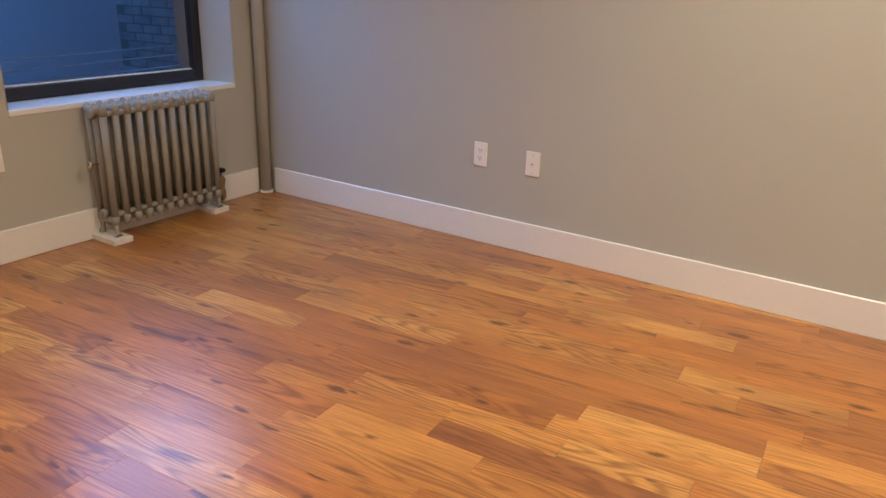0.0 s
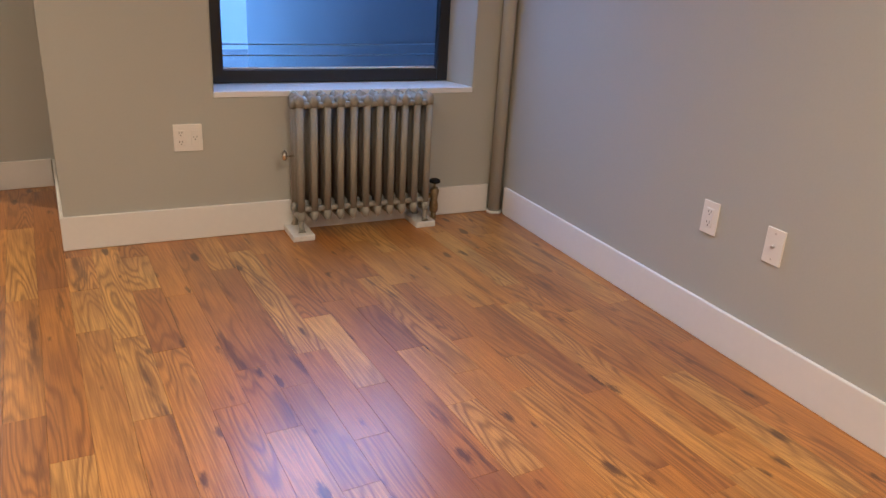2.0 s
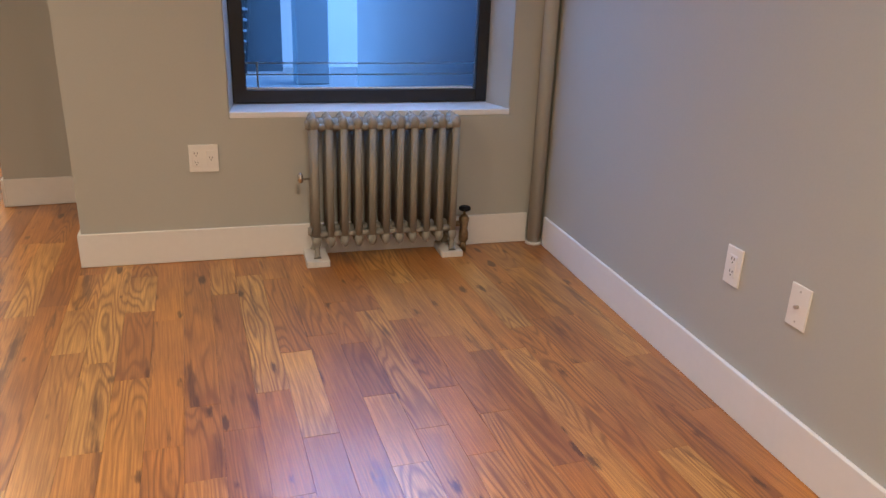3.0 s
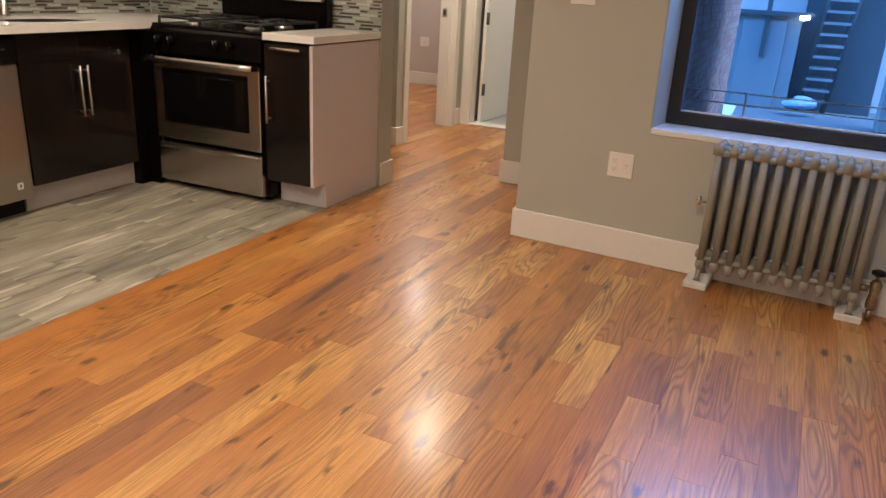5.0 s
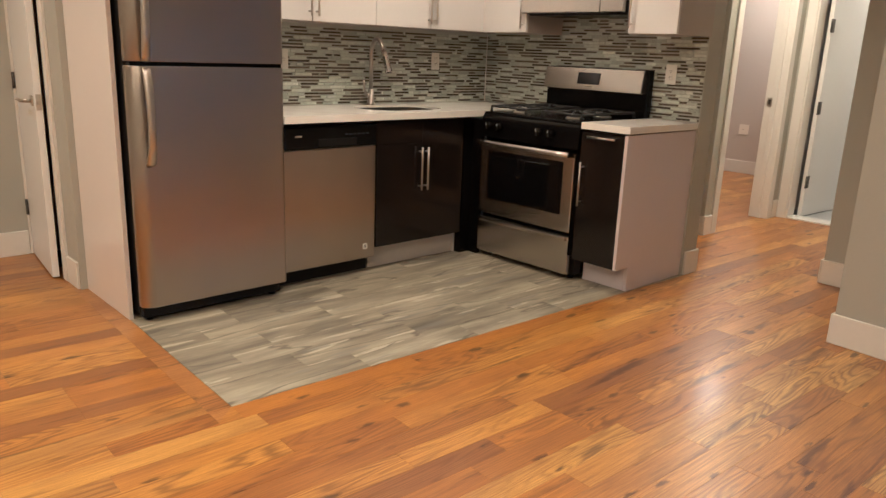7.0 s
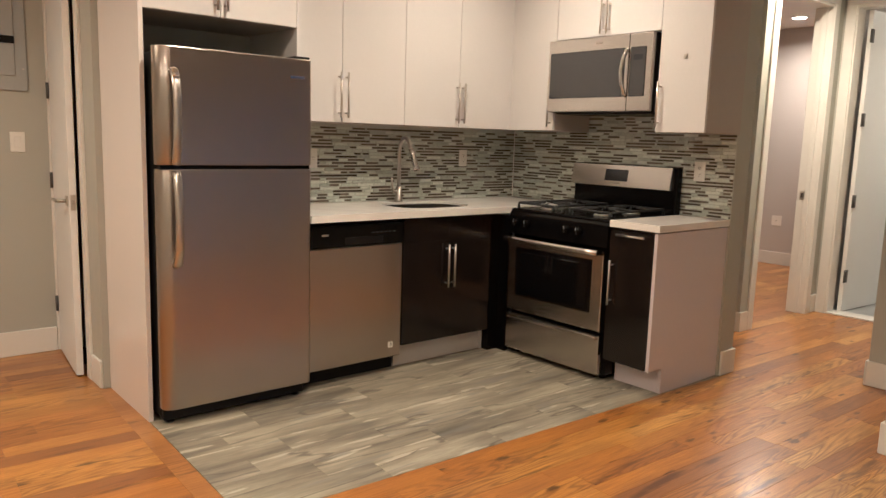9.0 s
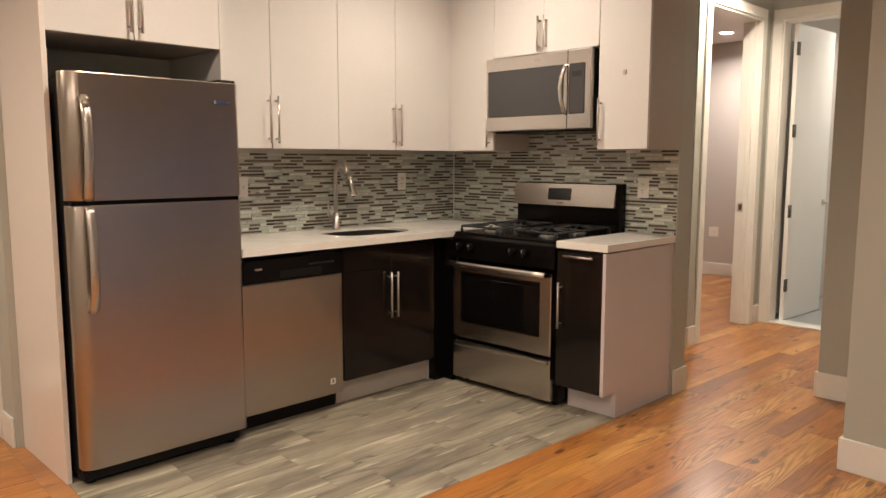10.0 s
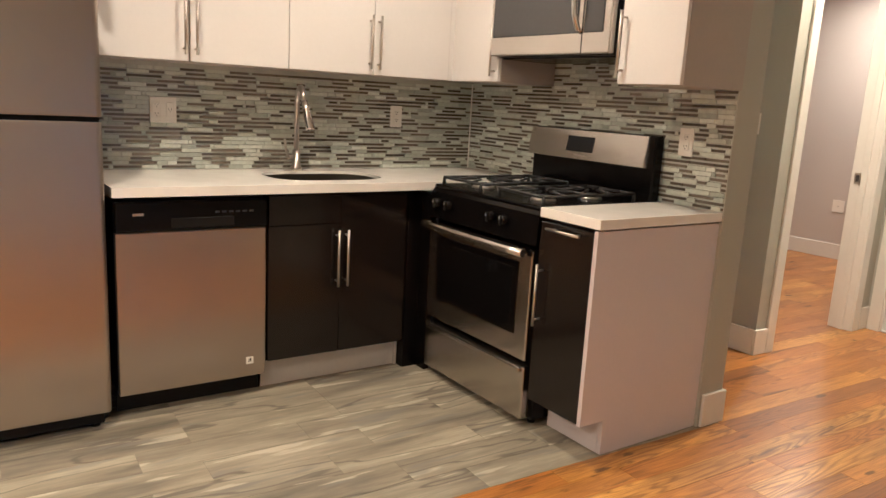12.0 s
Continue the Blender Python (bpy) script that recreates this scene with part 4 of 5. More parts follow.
ct = solid("worktop", sink_top(), QUARTZ, "white speckled quartz worktop around an undermount sink", "worktop")
solid("end_worktop", boxes((STOVE_X, SX + 0.0, 0.130, 0.446, 0.884, 0.921), bevel=0.002, seg=2), QUARTZ, "short white quartz worktop beside the stove", "worktop")
sk = thing("sink", (-2.735, -0.985, 0.70), "undermount stainless steel sink bowl", "sink")


def bowl():
    bm = bmesh.new()
    rings = []
    for z, f in ((0.9055, 1.004), (0.86, 0.995), (0.74, 0.95), (0.705, 0.85), (0.70, 0.1)):
        ring = []
        for k in range(40):
            a = 2 * math.pi * k / 40
            ca, sa = math.cos(a), math.sin(a)
            e = 2 / 3.2
            ring.append(bm.verts.new((-2.735 + 0.275 * f * math.copysign(abs(ca) ** e, ca), -0.985 + 0.19 * f * math.copysign(abs(sa) ** e, sa), z)))
        rings.append(ring)
    for a, b in zip(rings, rings[1:]):
        for k in range(40):
            bm.faces.new((a[k], a[(k + 1) % 40], b[(k + 1) % 40], b[k])).smooth = True
    bm.faces.new(rings[-1])
    return bm


# bowl steel coloured well below its own tone, for the shade inside
part("bowl", bowl(), brushed("shaded_sink_steel", (0.13, 0.115, 0.095), 0.35, "x"), sk)
part("drain", tubes(([(-2.735, -0.985, 0.700), (-2.735, -0.985, 0.704)], 0.045), sides=20), CHROME, sk)
fa = thing("kitchen_faucet", (-2.70, -1.215, 0.92), "tall satin nickel gooseneck pull-down faucet", "faucet")
part("base", tubes(([(-2.70, -1.215, 0.92), (-2.70, -1.215, 0.935), (-2.70, -1.215, 0.945), (-2.70, -1.215, 1.02)], [0.028, 0.028, 0.021, 0.019]), sides=16), NICKEL, fa)
g = [(-2.70, -1.215, 1.02), (-2.70, -1.215, 1.24)] + [(-2.70 + 0.02 * (1 - math.cos(radians(a))), -1.215 + 0.085 * (1 - math.cos(radians(a))), 1.24 + 0.085 * math.sin(radians(a))) for a in range(15, 166, 15)]
part("gooseneck", tubes((g, 0.0125), sides=12), NICKEL, fa)
e0 = Vector(g[-1])
part("spray_head", tubes(([e0, e0 + Vector((-0.008, 0.014, -0.04)), e0 + Vector((-0.020, 0.036, -0.125)), e0 + Vector((-0.021, 0.038, -0.135))], [0.014, 0.0175, 0.0225, 0.019]), sides=14), CHROME, fa, "bright chrome spray head")
part("handle", tubes(([(-2.68, -1.215, 0.985), (-2.655, -1.21, 0.985)], 0.013), ([(-2.655, -1.21, 0.985), (-2.640, -1.205, 1.03), (-2.632, -1.20, 1.075)], [0.009, 0.007, 0.006])), NICKEL, fa)

# gas range
rg = thing("gas_range", (-3.47, -0.255, 0), "stainless and black freestanding gas range", "stove")
Y0, Y1 = -0.634, 0.126
part("body", boxes((STOVE_X + 0.02, SX - 0.045, Y0, Y1, 0.03, 0.895), bevel=0.003), BLACK, rg, "black enamel sides")
for y in (Y0 + 0.05, Y1 - 0.05):
    part("foot", tubes(([(SX - 0.09, y, 0.0), (SX - 0.09, y, 0.035)], 0.018), sides=10), BLACKM, rg)
# drawer and oven door take the darkened copy of the range's steel
dw2 = part("drawer", boxes((SX - 0.045, SX, Y0 + 0.004, Y1 - 0.022, 0.035, 0.262), bevel=0.006, seg=2), STEELY_SHADED, rg, "brushed stainless storage drawer")
part("handle_lip", boxes((SX - 0.01, SX + 0.020, Y0 + 0.03, Y1 - 0.035, 0.236, 0.262), bevel=0.008, seg=2), STEELY_SHADED, dw2)
od = part("oven_door", boxes((SX - 0.045, SX, Y0 + 0.004, Y1 - 0.022, 0.285, 0.742), bevel=0.006, seg=2), STEELY_SHADED, rg, "brushed stainless oven door")
part("top_trim", boxes((SX - 0.044, SX + 0.002, Y0 + 0.006, Y1 - 0.024, 0.715, 0.744), bevel=0.004), BLACK, od)
part("window_surround", boxes((SX - 0.01, SX + 0.003, Y0 + 0.066, Y1 - 0.094, 0.378, 0.690), bevel=0.006), BLACK, od)
part("window", boxes((SX - 0.005, SX + 0.0045, Y0 + 0.098, Y1 - 0.126, 0.405, 0.660), bevel=0.004), DARKGLASS, od, "dark oven window")
hb = part("handle", tubes(([(SX + 0.045, Y0 + 0.012, 0.735), (SX + 0.052, Y0 + 0.10, 0.735), (SX + 0.056, -0.265, 0.735), (SX + 0.052, Y1 - 0.12, 0.735), (SX + 0.045, Y1 - 0.03, 0.735)], 0.016), sides=14), STEELY, od, "wide steel bar handle")
for y in (Y0 + 0.035, Y1 - 0.055):
    part("bracket", tubes(([(SX - 0.002, y, 0.735), (SX + 0.045, y, 0.735)], [0.016, 0.013]), sides=12), CHROME, hb)
kp = bmesh.new()
for x, z in ((0, 0),):
    vs = [kp.verts.new(p) for p in ((SX - 0.045, Y0, 0.765), (SX + 0.004, Y0, 0.765), (SX - 0.004, Y0, 0.885), (SX - 0.020, Y0, 0.905), (SX - 0.045, Y0, 0.905))]
    vt = [kp.verts.new((v.co.x, Y1 - 0.004, v.co.z)) for v in vs]
    kp.faces.new(vs)
    kp.faces.new(list(reversed(vt)))
    for k in range(5):
        kp.faces.new((vs[k], vs[(k + 1) % 5], vt[(k + 1) % 5], vt[k]))
cpn = part("control_panel", kp, BLACK, rg, "black sloped knob panel")
for y in (-0.565, -0.475, -0.165, -0.075):
    k = part("knob", tubes(([(SX - 0.004, y, 0.838), (SX + 0.010, y, 0.8375), (SX + 0.026, y, 0.837), (SX + 0.030, y, 0.837)], [0.024, 0.022, 0.018, 0.013]), sides=18), BLACK, cpn)
    part("grip", boxes((SX + 0.022, SX + 0.036, y - 0.0045, y + 0.0045, 0.818, 0.857), bevel=0.002), BLACKM, k)
    part("knob_mark", boxes((SX + 0.0365, SX + 0.0372, y - 0.001, y + 0.001, 0.84, 0.855)), PLATE, k)
ck = part("cooktop", boxes((STOVE_X + 0.10, SX - 0.015, Y0, Y1, 0.895, 0.918), bevel=0.008, seg=2), BLACK, rg, "black enamel cooktop")
for by in (-0.46, -0.05):
    for bx in (-3.30, -3.57):
        b = part("burner", tubes(([(bx, by, 0.918), (bx, by, 0.926), (bx, by, 0.930)], [0.055, 0.050, 0.040]), sides=18), STEELH, ck)
        part("burner_cap", tubes(([(bx, by, 0.930), (bx, by, 0.938), (bx, by, 0.940)], [0.036, 0.035, 0.028]), sides=18), IRON, b)


def grate(y0, y1):
    bm = bmesh.new()
    x0, x1, z = -3.69, -3.175, 0.952
    loop = [(x0, y0), (x1, y0), (x1, y1), (x0, y1), (x0, y0)]
    for (a, b), (c, d) in zip(loop, loop[1:]):
        tube(bm, [(a, b, z), (c, d, z)], 0.0065, 6)
    tube(bm, [((x0 + x1) / 2, y0, z), ((x0 + x1) / 2, y1, z)], 0.0065, 6)
    ym = (y0 + y1) / 2
    for bx in (-3.30, -3.57):
        for a in range(0, 360, 60):
            ca, sa = math.cos(radians(a + 30)), math.sin(radians(a + 30))
            r = min(0.128, abs((y1 - ym) / sa) if abs(sa) > 0.1 else 1)
            tube(bm, [(bx + 0.035 * ca, ym + 0.035 * sa, z + 0.006), (bx + r * ca, ym + r * sa, z)], [0.005, 0.0065], 6)
    for x in (x0, x1):
        for y in (y0, y1):
            tube(bm, [(x, y, 0.916), (x, y, z)], [0.010, 0.007], 6)
    return bm


part("grate", grate(-0.600, -0.318), IRON, ck, "black cast-iron pan grate")
part("grate", grate(-0.190, 0.092), IRON, ck, "black cast-iron pan grate")
bg = part("backguard", boxes((STOVE_X + 0.02, -3.745, Y0 - 0.010, Y1 + 0.010, 0.90, 1.203), bevel=0.010, seg=2), BLACK, rg, "black backguard")
fp = bmesh.new()
prof = ((-3.745, 1.062), (-3.705, 1.066), (-3.728, 1.198), (-3.745, 1.198))
a = [fp.verts.new((x, Y0 - 0.008, z)) for x, z in prof]
b = [fp.verts.new((x, Y1 - 0.018, z)) for x, z in prof]
fp.faces.new(a)
fp.faces.new(list(reversed(b)))
for k in range(4):
    fp.faces.new((a[k], a[(k + 1) % 4], b[(k + 1) % 4], b[k]))
cf = part("control_face", fp, STEELY, bg, "brushed stainless control face")
dp = boxes((-0.002, 0.002, -0.085, 0.085, -0.036, 0.036), bevel=0.0015)
bmesh.ops.transform(dp, matrix=pose(-3.7145, -0.285, 1.136, 0, -9.5, 0), verts=dp.verts)
part("clock_panel", dp, DISPLAY, cf, "dark unlit clock panel")
dp = boxes((-0.001, 0.001, -0.03, 0.03, -0.003, 0.003))
bmesh.ops.transform(dp, matrix=pose(-3.7055, -0.275, 1.084, 0, -9.5, 0), verts=dp.verts)
part("badge", dp, NICKEL, cf)

# outlets over the worktop
wall_plate("wall_outlet", pose(-2.085, BACK_Y + 0.009, 1.19) @ FACE_Y, 0.117, 0.115, "white two-gang outlet on the mosaic backsplash", "double")
wall_plate("wall_outlet", pose(-3.305, BACK_Y + 0.009, 1.20) @ FACE_Y, 0.071, 0.115, "white outlet on the mosaic backsplash", "duplex")
wall_plate("wall_outlet", pose(STOVE_X + 0.009, 0.238, 1.185) @ FACE_X, 0.071, 0.115, "white outlet on the mosaic beside the stove", "duplex")

# ---- courtyard outside the window ----
GZ = -0.75
setting("ground", boxes((-60, -3.75, 1.9, 40, GZ - 0.1, GZ)), CONCRETE, "grey concrete yard ground")
setting("wall_wing", boxes((-11.5, -4.62, 1.72, 1.90, GZ, 5.5)), MORTAR, "weathered brick wing of the house")
setting("wall_neighbour", boxes((-13.0, -6.2, 5.05, 5.4, GZ, 5.2)), STUCCO, "blank grey stucco neighbouring wall")
setting("wall_neighbour_brick", boxes((-6.2, -3.6, 5.02, 5.4, GZ, 5.2)), MORTAR, "pale brick neighbouring wall")
setting("wall_yard_end", boxes((-17.0, -16.5, -2.0, 14.0, GZ, 5.2)), STUCCO, "grey wall across the yard")


def brick_field(name, parent, at, ux, uz, nu, nz, out, mat, label, lo=0, hi=10 ** 9):
    """Bricks with recessed joints, joined; at: corner, ux: step along the wall, out: thickness vector."""
    verts, faces = [], []
    rng = random.Random(4)
    at, ux, out = Vector(at), Vector(ux), Vector(out)
    d = ux.normalized()
    L = ux.length
    for j in range(nz):
        for i in range(nu):
            p = at + d * ((i + (0.5 if j % 2 else 0)) * L) + Vector((0, 0, j * uz))
            o = out * rng.uniform(0.6, 1.2)
            a, b = p + d * 0.006, p + d * (L - 0.006)
            k = len(verts)
            h = Vector((0, 0, uz - 0.011))
            verts += [a, b, b + h, a + h, a + o, b + o, b + h + o, a + h + o]
            faces += [(k + 4, k + 5, k + 6, k + 7), (k, k + 1, k + 5, k + 4), (k + 3, k + 7, k + 6, k + 2), (k, k + 4, k + 7, k + 3), (k + 1, k + 2, k + 6, k + 5)]
    me = bpy.data.meshes.new(name)
    me.from_pydata(verts, [], faces)
    me.materials.append(mat)
    ob = new(name, me)
    if parent:
        ob.parent = parent
    return tagged(ob, label, kind="stuff")


brick_field("bricks", bpy.data.objects["wall_wing"], (-11.5, 1.90, -0.2), (0.215, 0, 0), 0.075, 32, 36, (0, 0.008, 0), BRICK, "weathered red-brown bricks")
brick_field("bricks", bpy.data.objects["wall_neighbour_brick"], (-6.2, 5.02, -0.3), (0.215, 0, 0), 0.075, 12, 36, (0, -0.008, 0), WBRICK, "pale painted bricks")

# railing along the yard edge
rl = thing("yard_railing", (-5.0, 3.4, GZ), "thin galvanised railing along the yard edge", "railing")
for z in (0.655, 0.585, 0.50):
    part("rail", tubes(([(-5.0, 1.95, z), (-5.0, 3.5, z - 0.012), (-5.0, 5.0, z)], 0.004)), RAIL, rl)
for y in (2.0, 2.42, 4.95):
    part("post", tubes(([(-5.0, y, GZ), (-5.0, y, 0.66)], 0.006)), RAIL, rl)

# far end of the yard
sh = thing("yard_shed", (-15.6, 2.7, GZ), "white painted shed front with a dark beam", "shed")
part("wall", boxes((-16.4, -15.5, 1.5, 2.75, GZ, 0.95)), WHITEYARD, sh)
part("door", boxes((-15.5, -15.45, 1.75, 2.5, GZ, 0.85), bevel=0.01), WHITEYARD, sh)
part("beam", boxes((-15.5, -15.35, 1.3, 2.95, 0.95, 1.03)), DARKSTEEL, sh)
part("post", boxes((-15.5, -15.38, 2.12, 2.2, 0.2, 2.4)), DARKSTEEL, sh)
yl = thing("yard_lamp", (-15.3, 2.78, 0.98), "small bright wall lamp outdoors", "outdoor lamp")
part("arm", boxes((-15.45, -15.2, 2.76, 2.80, 0.98, 1.0)), DARKSTEEL, yl)
part("bulb", tubes(([(-15.25, 2.70, 0.93), (-15.25, 2.86, 0.95)], 0.04)), emitter("yard_bulb", (1.0, 0.95, 0.85), 3.0), yl)
es = thing("fire_stair", (-15.0, 3.3, GZ), "dark steel open-tread stair in the yard", "stair")
part("stringer", tubes(([(-15.6, 2.95, GZ), (-15.6, 3.35, 3.4)], 0.05)), DARKSTEEL, es)
part("stringer", tubes(([(-15.6, 3.40, GZ), (-15.6, 3.80, 3.4)], 0.05)), DARKSTEEL, es)
for k in range(20):
    z = GZ + 0.2 + k * 0.2
    y = 2.95 + 0.4 * (z - GZ) / 4.15
    part("tread", boxes((-15.75, -15.5, y, y + 0.45, z, z + 0.045)), TREAD, es)
# solid dark block; its colour stands for the shade of a recess
setting("wall_recess_shade", boxes((-16.4, -15.9, 2.78, 4.2, GZ, 5.0)), DARKSTEEL, "dark block in place of a recess's shade behind the stair")
tp = bmesh.new()
bmesh.ops.create_icosphere(tp, subdivisions=3, radius=0.18)
for v in tp.verts:
    v.co += v.co.normalized() * 0.22 * noise.noise(v.co * 4)
    v.co.z *= 0.6
    v.co.y *= 1.5
bmesh.ops.translate(tp, verts=tp.verts, vec=(-15.0, 2.95, -0.50))
solid("tarp_bundle", tp, TARP, "blue tarp-covered bundle on the yard ground", "bundle")
cl = thing("yard_column", (-14.0, 4.3, GZ), "pale blue-grey painted column in the yard", "column")
part("shaft", boxes((-14.3, -13.9, 4.15, 4.75, GZ, 6.0), bevel=0.02), WHITEYARD, cl)


# ---- kitchen backsplash: glass mosaic strips ----
def mosaic_wall(wall_name, parent, origin, du, dn, length, z0, z1, keep):
    """Rows of glass strips on a wall; origin: start at z 0, du: unit along, dn: unit out of the wall; keep(s): strips near enough to be pieces."""
    origin, du, dn = Vector(origin), Vector(du), Vector(dn)
    back = boxes((0, length, -0.004, 0.0045, z0, z1))
    m = Matrix((( *du.to_2d(), 0), (*dn.to_2d(), 0), (0, 0, 1))).transposed().to_4x4()
    m.translation = origin
    bs = new("backsplash", finish("backsplash", back, MGROUT))
    bs.parent = parent
    bs.matrix_basis = m
    tagged(bs, "grey and brown glass strip mosaic backsplash")
    rng = random.Random(len(wall_name))
    pitch = 0.0192
    rows = int((z1 - z0 - 0.002) / pitch)
    shared, joined, count = {}, {True: ([], []), False: ([], [])}, 0
    sizes = {True: (0.045, 0.065, 0.09, 0.12, 0.15), False: (0.018, 0.045, 0.07, 0.095, 0.12)}

    def strip(L, h):
        t = 0.0065
        e = 0.0008
        v = [(0, 0, 0), (L, 0, 0), (L, 0, h), (0, 0, h), (e, t, e), (L - e, t, e), (L - e, t, h - e), (e, t, h - e)]
        return v, [(7, 6, 5, 4), (4, 5, 1, 0), (3, 2, 6, 7), (4, 0, 3, 7), (1, 5, 6, 2)]

    for r in range(rows):
        z = z0 + 0.002 + r * pitch
        s = -rng.uniform(0, 0.06)
        last = False
        while s < length:
            dark = rng.random() < (0.34 if last else 0.58)
            last = dark
            L = rng.choice(sizes[dark])
            a, b = max(s, 0.001), min(s + L, length - 0.001)
            if b - a > 0.008:
                h = 0.0118 if dark else 0.0178
                zz = z + (0.0032 if dark else 0.0)
                if b - a > L - 1e-6 and count < 300 and keep(s, r):
                    key = (dark, L)
                    if key not in shared:
                        v, f = strip(L - 0.0015, h)
                        me = bpy.data.meshes.new("glass_strip")
                        me.from_pydata(v, [], f)
                        me.materials.append(MD_P if dark else ML_P)
                        shared[key] = me
                    o = new("glass_strip", shared[key])
                    o.parent = bs
                    o.location = (a, 0.004, zz)
                    count += 1
                else:
                    v, f = strip(b - a - 0.0015, h)
                    V, F = joined[dark]
                    k = len(V)
                    V += [(x + a, y + 0.004, q + zz) for x, y, q in v]
                    F += [tuple(i + k for i in q) for q in f]
            s += L
    for dark, (V, F) in joined.items():
        me = bpy.data.meshes.new("glass_strips")
        me.from_pydata(V, [], F)
        me.materials.append(MD_S if dark else ML_S)
        o = tagged(new("glass_strips", me), kind="stuff")
        o.parent = bs


mosaic_wall("back", kb, (-1.745, BACK_Y, 0), (-1, 0, 0), (0, 1, 0), 2.075, 0.921, 1.40, lambda s, r: s < 0.75)
mosaic_wall("stove", bpy.data.objects["wall_kitchen_stove"], (STOVE_X, BACK_Y + 0.006, 0), (0, 1, 0), (1, 0, 0), 1.744, 0.921, 1.52, lambda s, r: s > 1.3)

setting("trim_mosaic_corner", boxes((STOVE_X + 0.0105, STOVE_X + 0.0175, BACK_Y + 0.0105, BACK_Y + 0.0175, 0.921, 1.40), bevel=0.002), PLATE, "pale sealant bead in the mosaic corner")

# ---- floors ----
O = Vector((-0.902, 0.362, 0))
FLOOR = Matrix.Translation(O) @ pose(0, 0, 0, 0, 0, -2.0)  # boards run along its x, a little askew to the walls
slab = bmesh.new()
outline = ((-8.45, -3.3), (-4.95, -3.3), (-4.95, -1.5), (-1.72, -1.5), (-1.72, -2.4), (2.35, -2.4), (2.35, 3.08), (-3.25, 3.6), (-3.45, 1.6), (-4.5, 1.2), (-8.45, 1.35))
slab.faces.new([slab.verts.new((x, y, -0.0045)) for x, y in outline])
e = bmesh.ops.extrude_face_region(slab, geom=slab.faces[:])
bmesh.ops.translate(slab, verts=[q for q in e["geom"] if isinstance(q, bmesh.types.BMVert)], vec=(0, 0, -0.0955))
bmesh.ops.recalc_face_normals(slab, faces=slab.faces[:])
fl = setting("floor", slab, SUB, "wide reclaimed oak plank floor, satin varnish")
PW = 0.102


def plank_mesh(L, W=PW):
    g, t, e = 0.0003, 0.012, 0.0003
    x0, x1, y0, y1 = g, L - g, g, W - g
    v = [(x0, y0, -t), (x1, y0, -t), (x1, y1, -t), (x0, y1, -t), (x0, y0, -e), (x1, y0, -e), (x1, y1, -e), (x0, y1, -e), (x0 + e, y0 + e, 0), (x1 - e, y0 + e, 0), (x1 - e, y1 - e, 0), (x0 + e, y1 - e, 0)]
    f = [(8, 9, 10, 11)]
    for k in range(4):
        n = (k + 1) % 4
        f += [(k, n, 4 + n, 4 + k), (4 + k, 4 + n, 8 + n, 8 + k)]
    return v, f


class Field:
    """Rows of boards: the near ones objects of their own on shared meshes, the rest joined."""

    def __init__(self, name, parent, m, mat_piece, mat_joined, width=PW):
        self.name, self.parent, self.m, self.mp, self.mj, self.width = name, parent, m, mat_piece, mat_joined, width
        self.shared, self.count, self.V, self.F, self.tilt = {}, 0, [], [], random.Random(3)

    def put(self, u, v, L, near, z=0.0):
        if near and self.count < 300:
            key = round(L, 3)
            if key not in self.shared:
                a, f = plank_mesh(L, self.width)
                me = bpy.data.meshes.new(self.name)
                me.from_pydata(a, [], f)
                me.materials.append(self.mp)
                self.shared[key] = me
            o = new(self.name, self.shared[key])
            o.parent = self.parent
            o.matrix_basis = self.m @ pose(u, v, z, self.tilt.uniform(-0.13, 0.13), 0, 0)
            self.count += 1
        else:
            a, f = plank_mesh(L, self.width)
            k = len(self.V)
            self.V += [self.m @ Vector((x + u, y + v, q + z)) for x, y, q in a]
            self.F += [tuple(i + k for i in q) for q in f]

    def done(self):
        if self.V:
            me = bpy.data.meshes.new(self.name + "_rest")
            me.from_pydata(self.V, [], self.F)
            me.materials.append(self.mj)
            o = tagged(new(self.name + "s", me), kind="stuff")
            o.parent = self.parent


LENGTHS = (0.35, 0.5, 0.65, 0.8, 0.95, 1.1, 1.3)
rng = random.Random(11)
oakf = Field("plank", fl, FLOOR, OAK_P, OAK_S)
def run(field, v, start, end, near=lambda u: False):
    """One row of boards from start down to end, the last one cut to fit."""
    u = start
    while u > end + 0.06:
        L = rng.choice(LENGTHS)
        L = min(L, u - end)
        u -= L
        field.put(u, v, L, near(u))


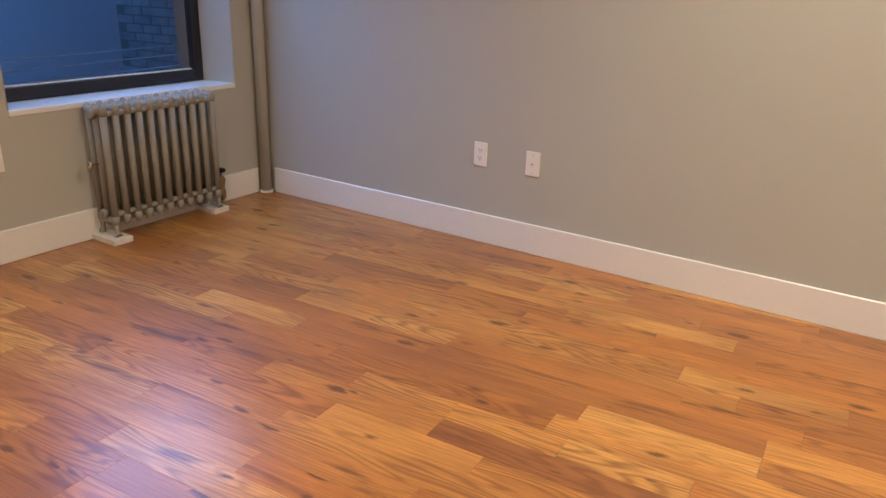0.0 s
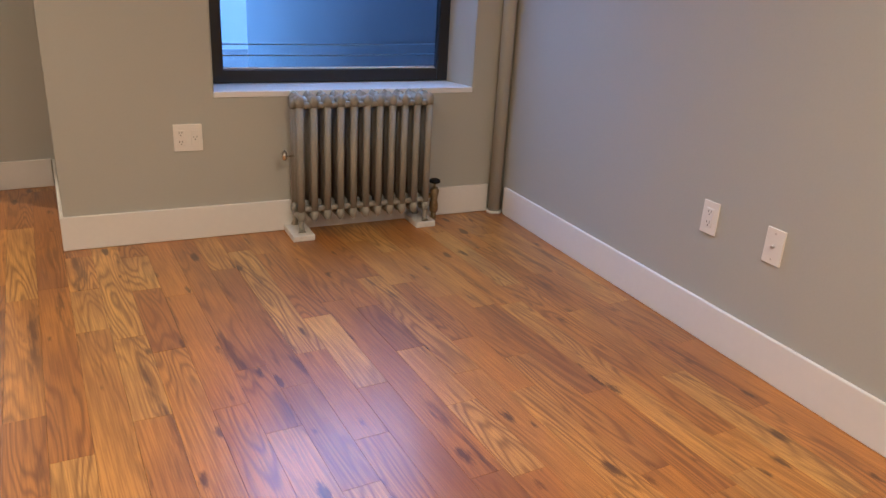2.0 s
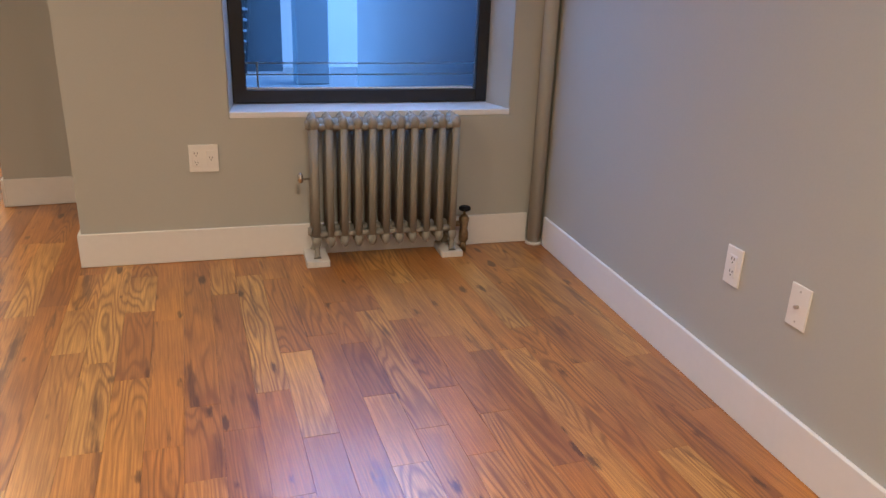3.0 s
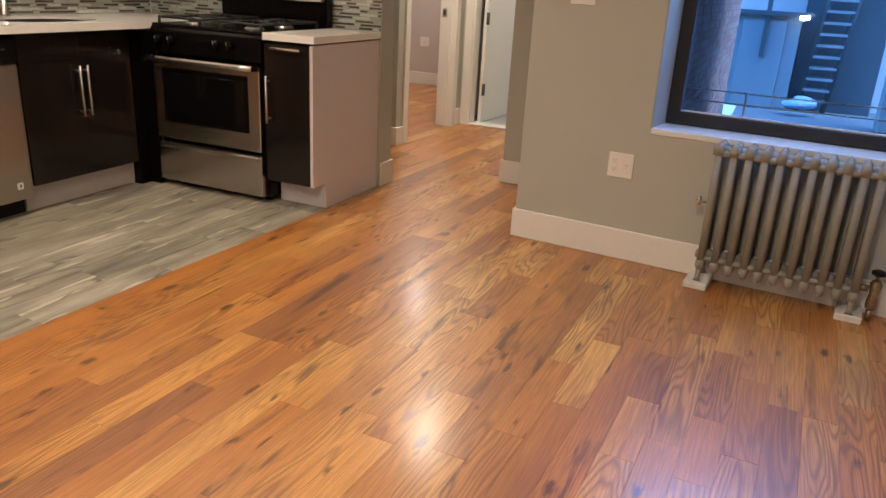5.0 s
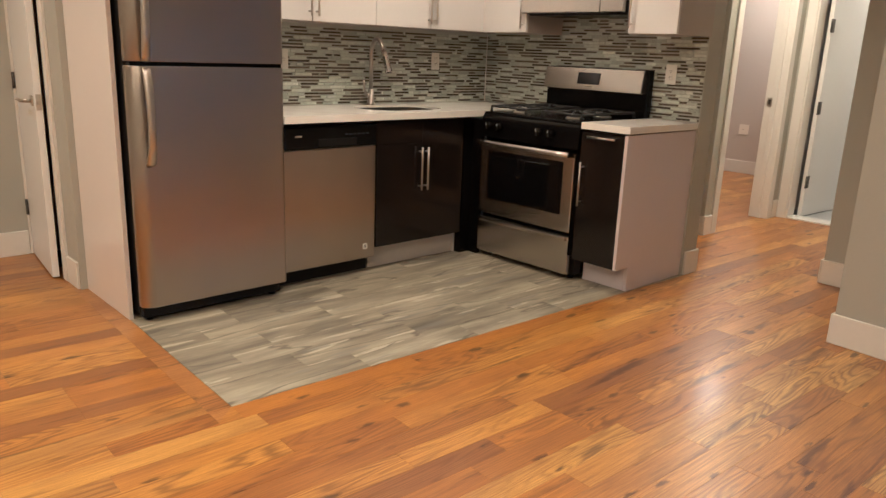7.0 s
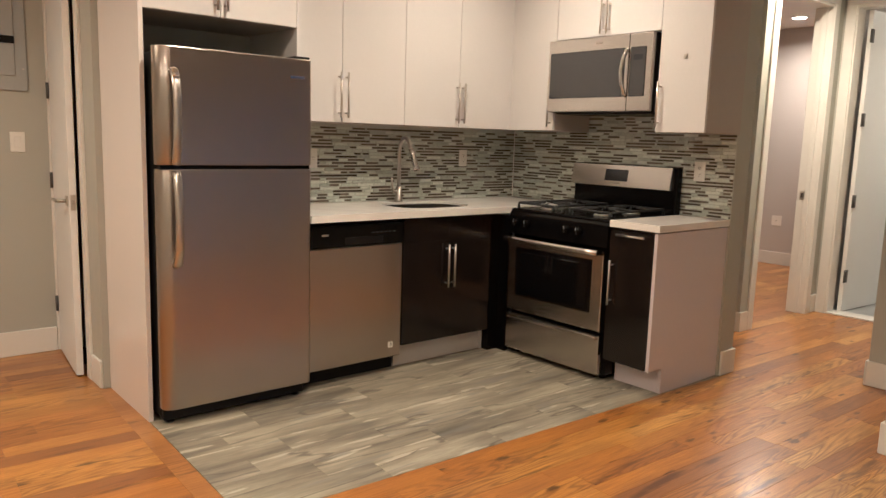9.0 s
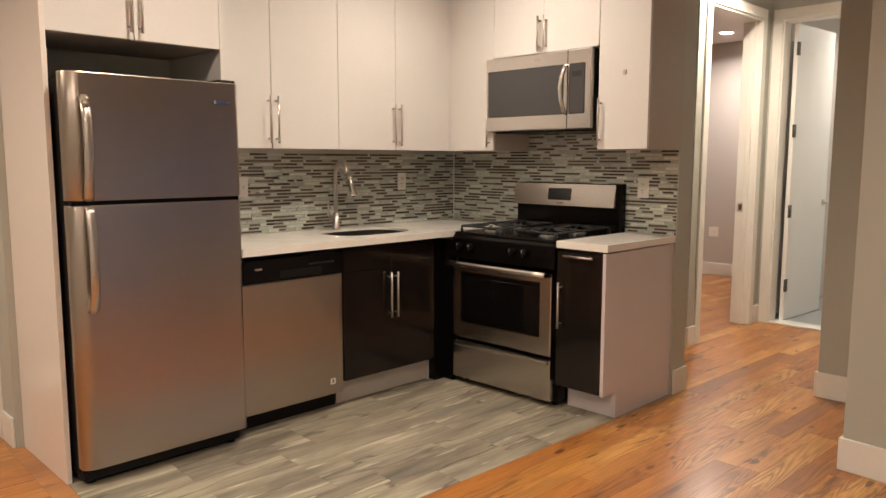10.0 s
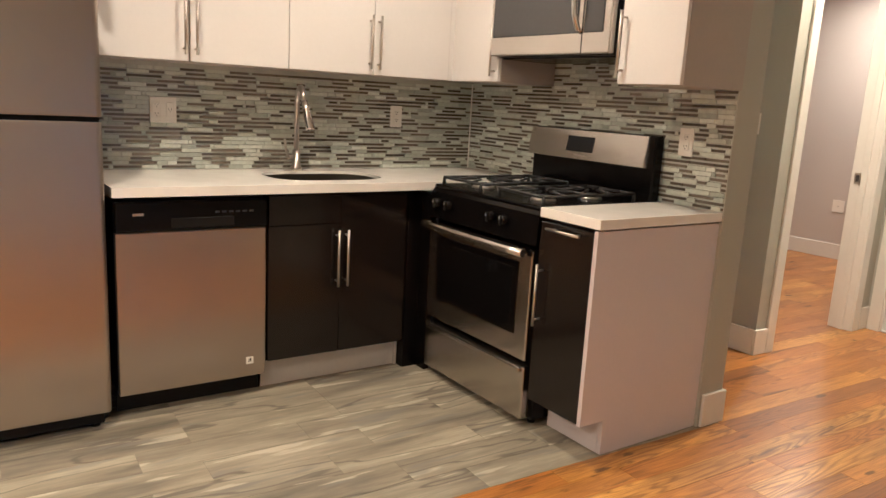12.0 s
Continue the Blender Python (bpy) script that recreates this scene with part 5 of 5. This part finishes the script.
# the main room and hall, beyond the tile edge
for r in range(33):
    v = r * PW
    end = -5.42 if v < 0.58 else (-3.66 if v < 1.03 else -2.62)
    start = min(3.18, 49.4 - 16.35 * v) - rng.uniform(0, 0.06) if r else 0.0
    if start > end:
        run(oakf, v, start, end, lambda u: -2.6 < u < 0.2 and r < 29)
# left of the tiles, up to the border board
for r in range(0, 26):
    v = -r * PW
    u = 0.085
    first = rng.choice((0.35, 0.5, 0.65, 0.8))
    while u < 3.1:
        L = min(first or rng.choice(LENGTHS), 3.2 - u)
        first = 0
        oakf.put(u, v, L, False)
        u += L
# hall nook and bedroom
for r in range(1, 38):
    v = -r * PW
    run(oakf, v, -3.02 if r < 20 else -4.05, -5.42 if r < 5 else -7.58 - 0.035 * v)
oakf.done()
# border board along the tile edge
ob = Field("border_plank", fl, FLOOR @ pose(0, 0, 0, 0, 0, -90), OAK_B, OAK_S, 0.085)
u = 0.0
for L in (1.15, 1.0):
    ob.put(u, 0.0, L, True)
    u += L
# the mitre where the border board meets the first row
for nm, poly in (("border_tip", ((0, 0), (0.0847, 0), (0.0847, 0.0847))), ("plank_tip", ((0, 0.0003), (0.0847, 0.0853), (0.0847, PW - 0.0003), (0, PW - 0.0003)))):
    bm = bmesh.new()
    bm.faces.new([bm.verts.new((x, y, 0)) for x, y in poly])
    e = bmesh.ops.extrude_face_region(bm, geom=bm.faces[:])
    bmesh.ops.translate(bm, verts=[q for q in e["geom"] if isinstance(q, bmesh.types.BMVert)], vec=(0, 0, -0.012))
    tip = new(nm, finish(nm, bm, OAK_B if nm == "border_tip" else OAK_P))
    tip.parent = fl
    tip.matrix_basis = FLOOR
fk = setting("floor_kitchen", boxes((-2.94, 0, -1.72, 0, -0.0044, -0.0036)), GROUT, "grey wood-look plank tile floor", m=FLOOR)
tf = Field("floor_tile", fk, Matrix(), GTILE_P, GTILE_S, 0.152)
rng = random.Random(5)
for r in range(12):
    v = -(r + 1) * 0.1525
    u = -0.002 - (0.0 if r == 0 else rng.choice((0.0, 0.2, 0.4)))
    cut = 0.612 + u if u < -0.01 else 0
    if cut:
        tf.put(u - 0.0, v, -u - 0.002, True)
    while u > -2.45:
        L = 0.61
        u -= L
        tf.put(u, v, L, True)
tf.done()
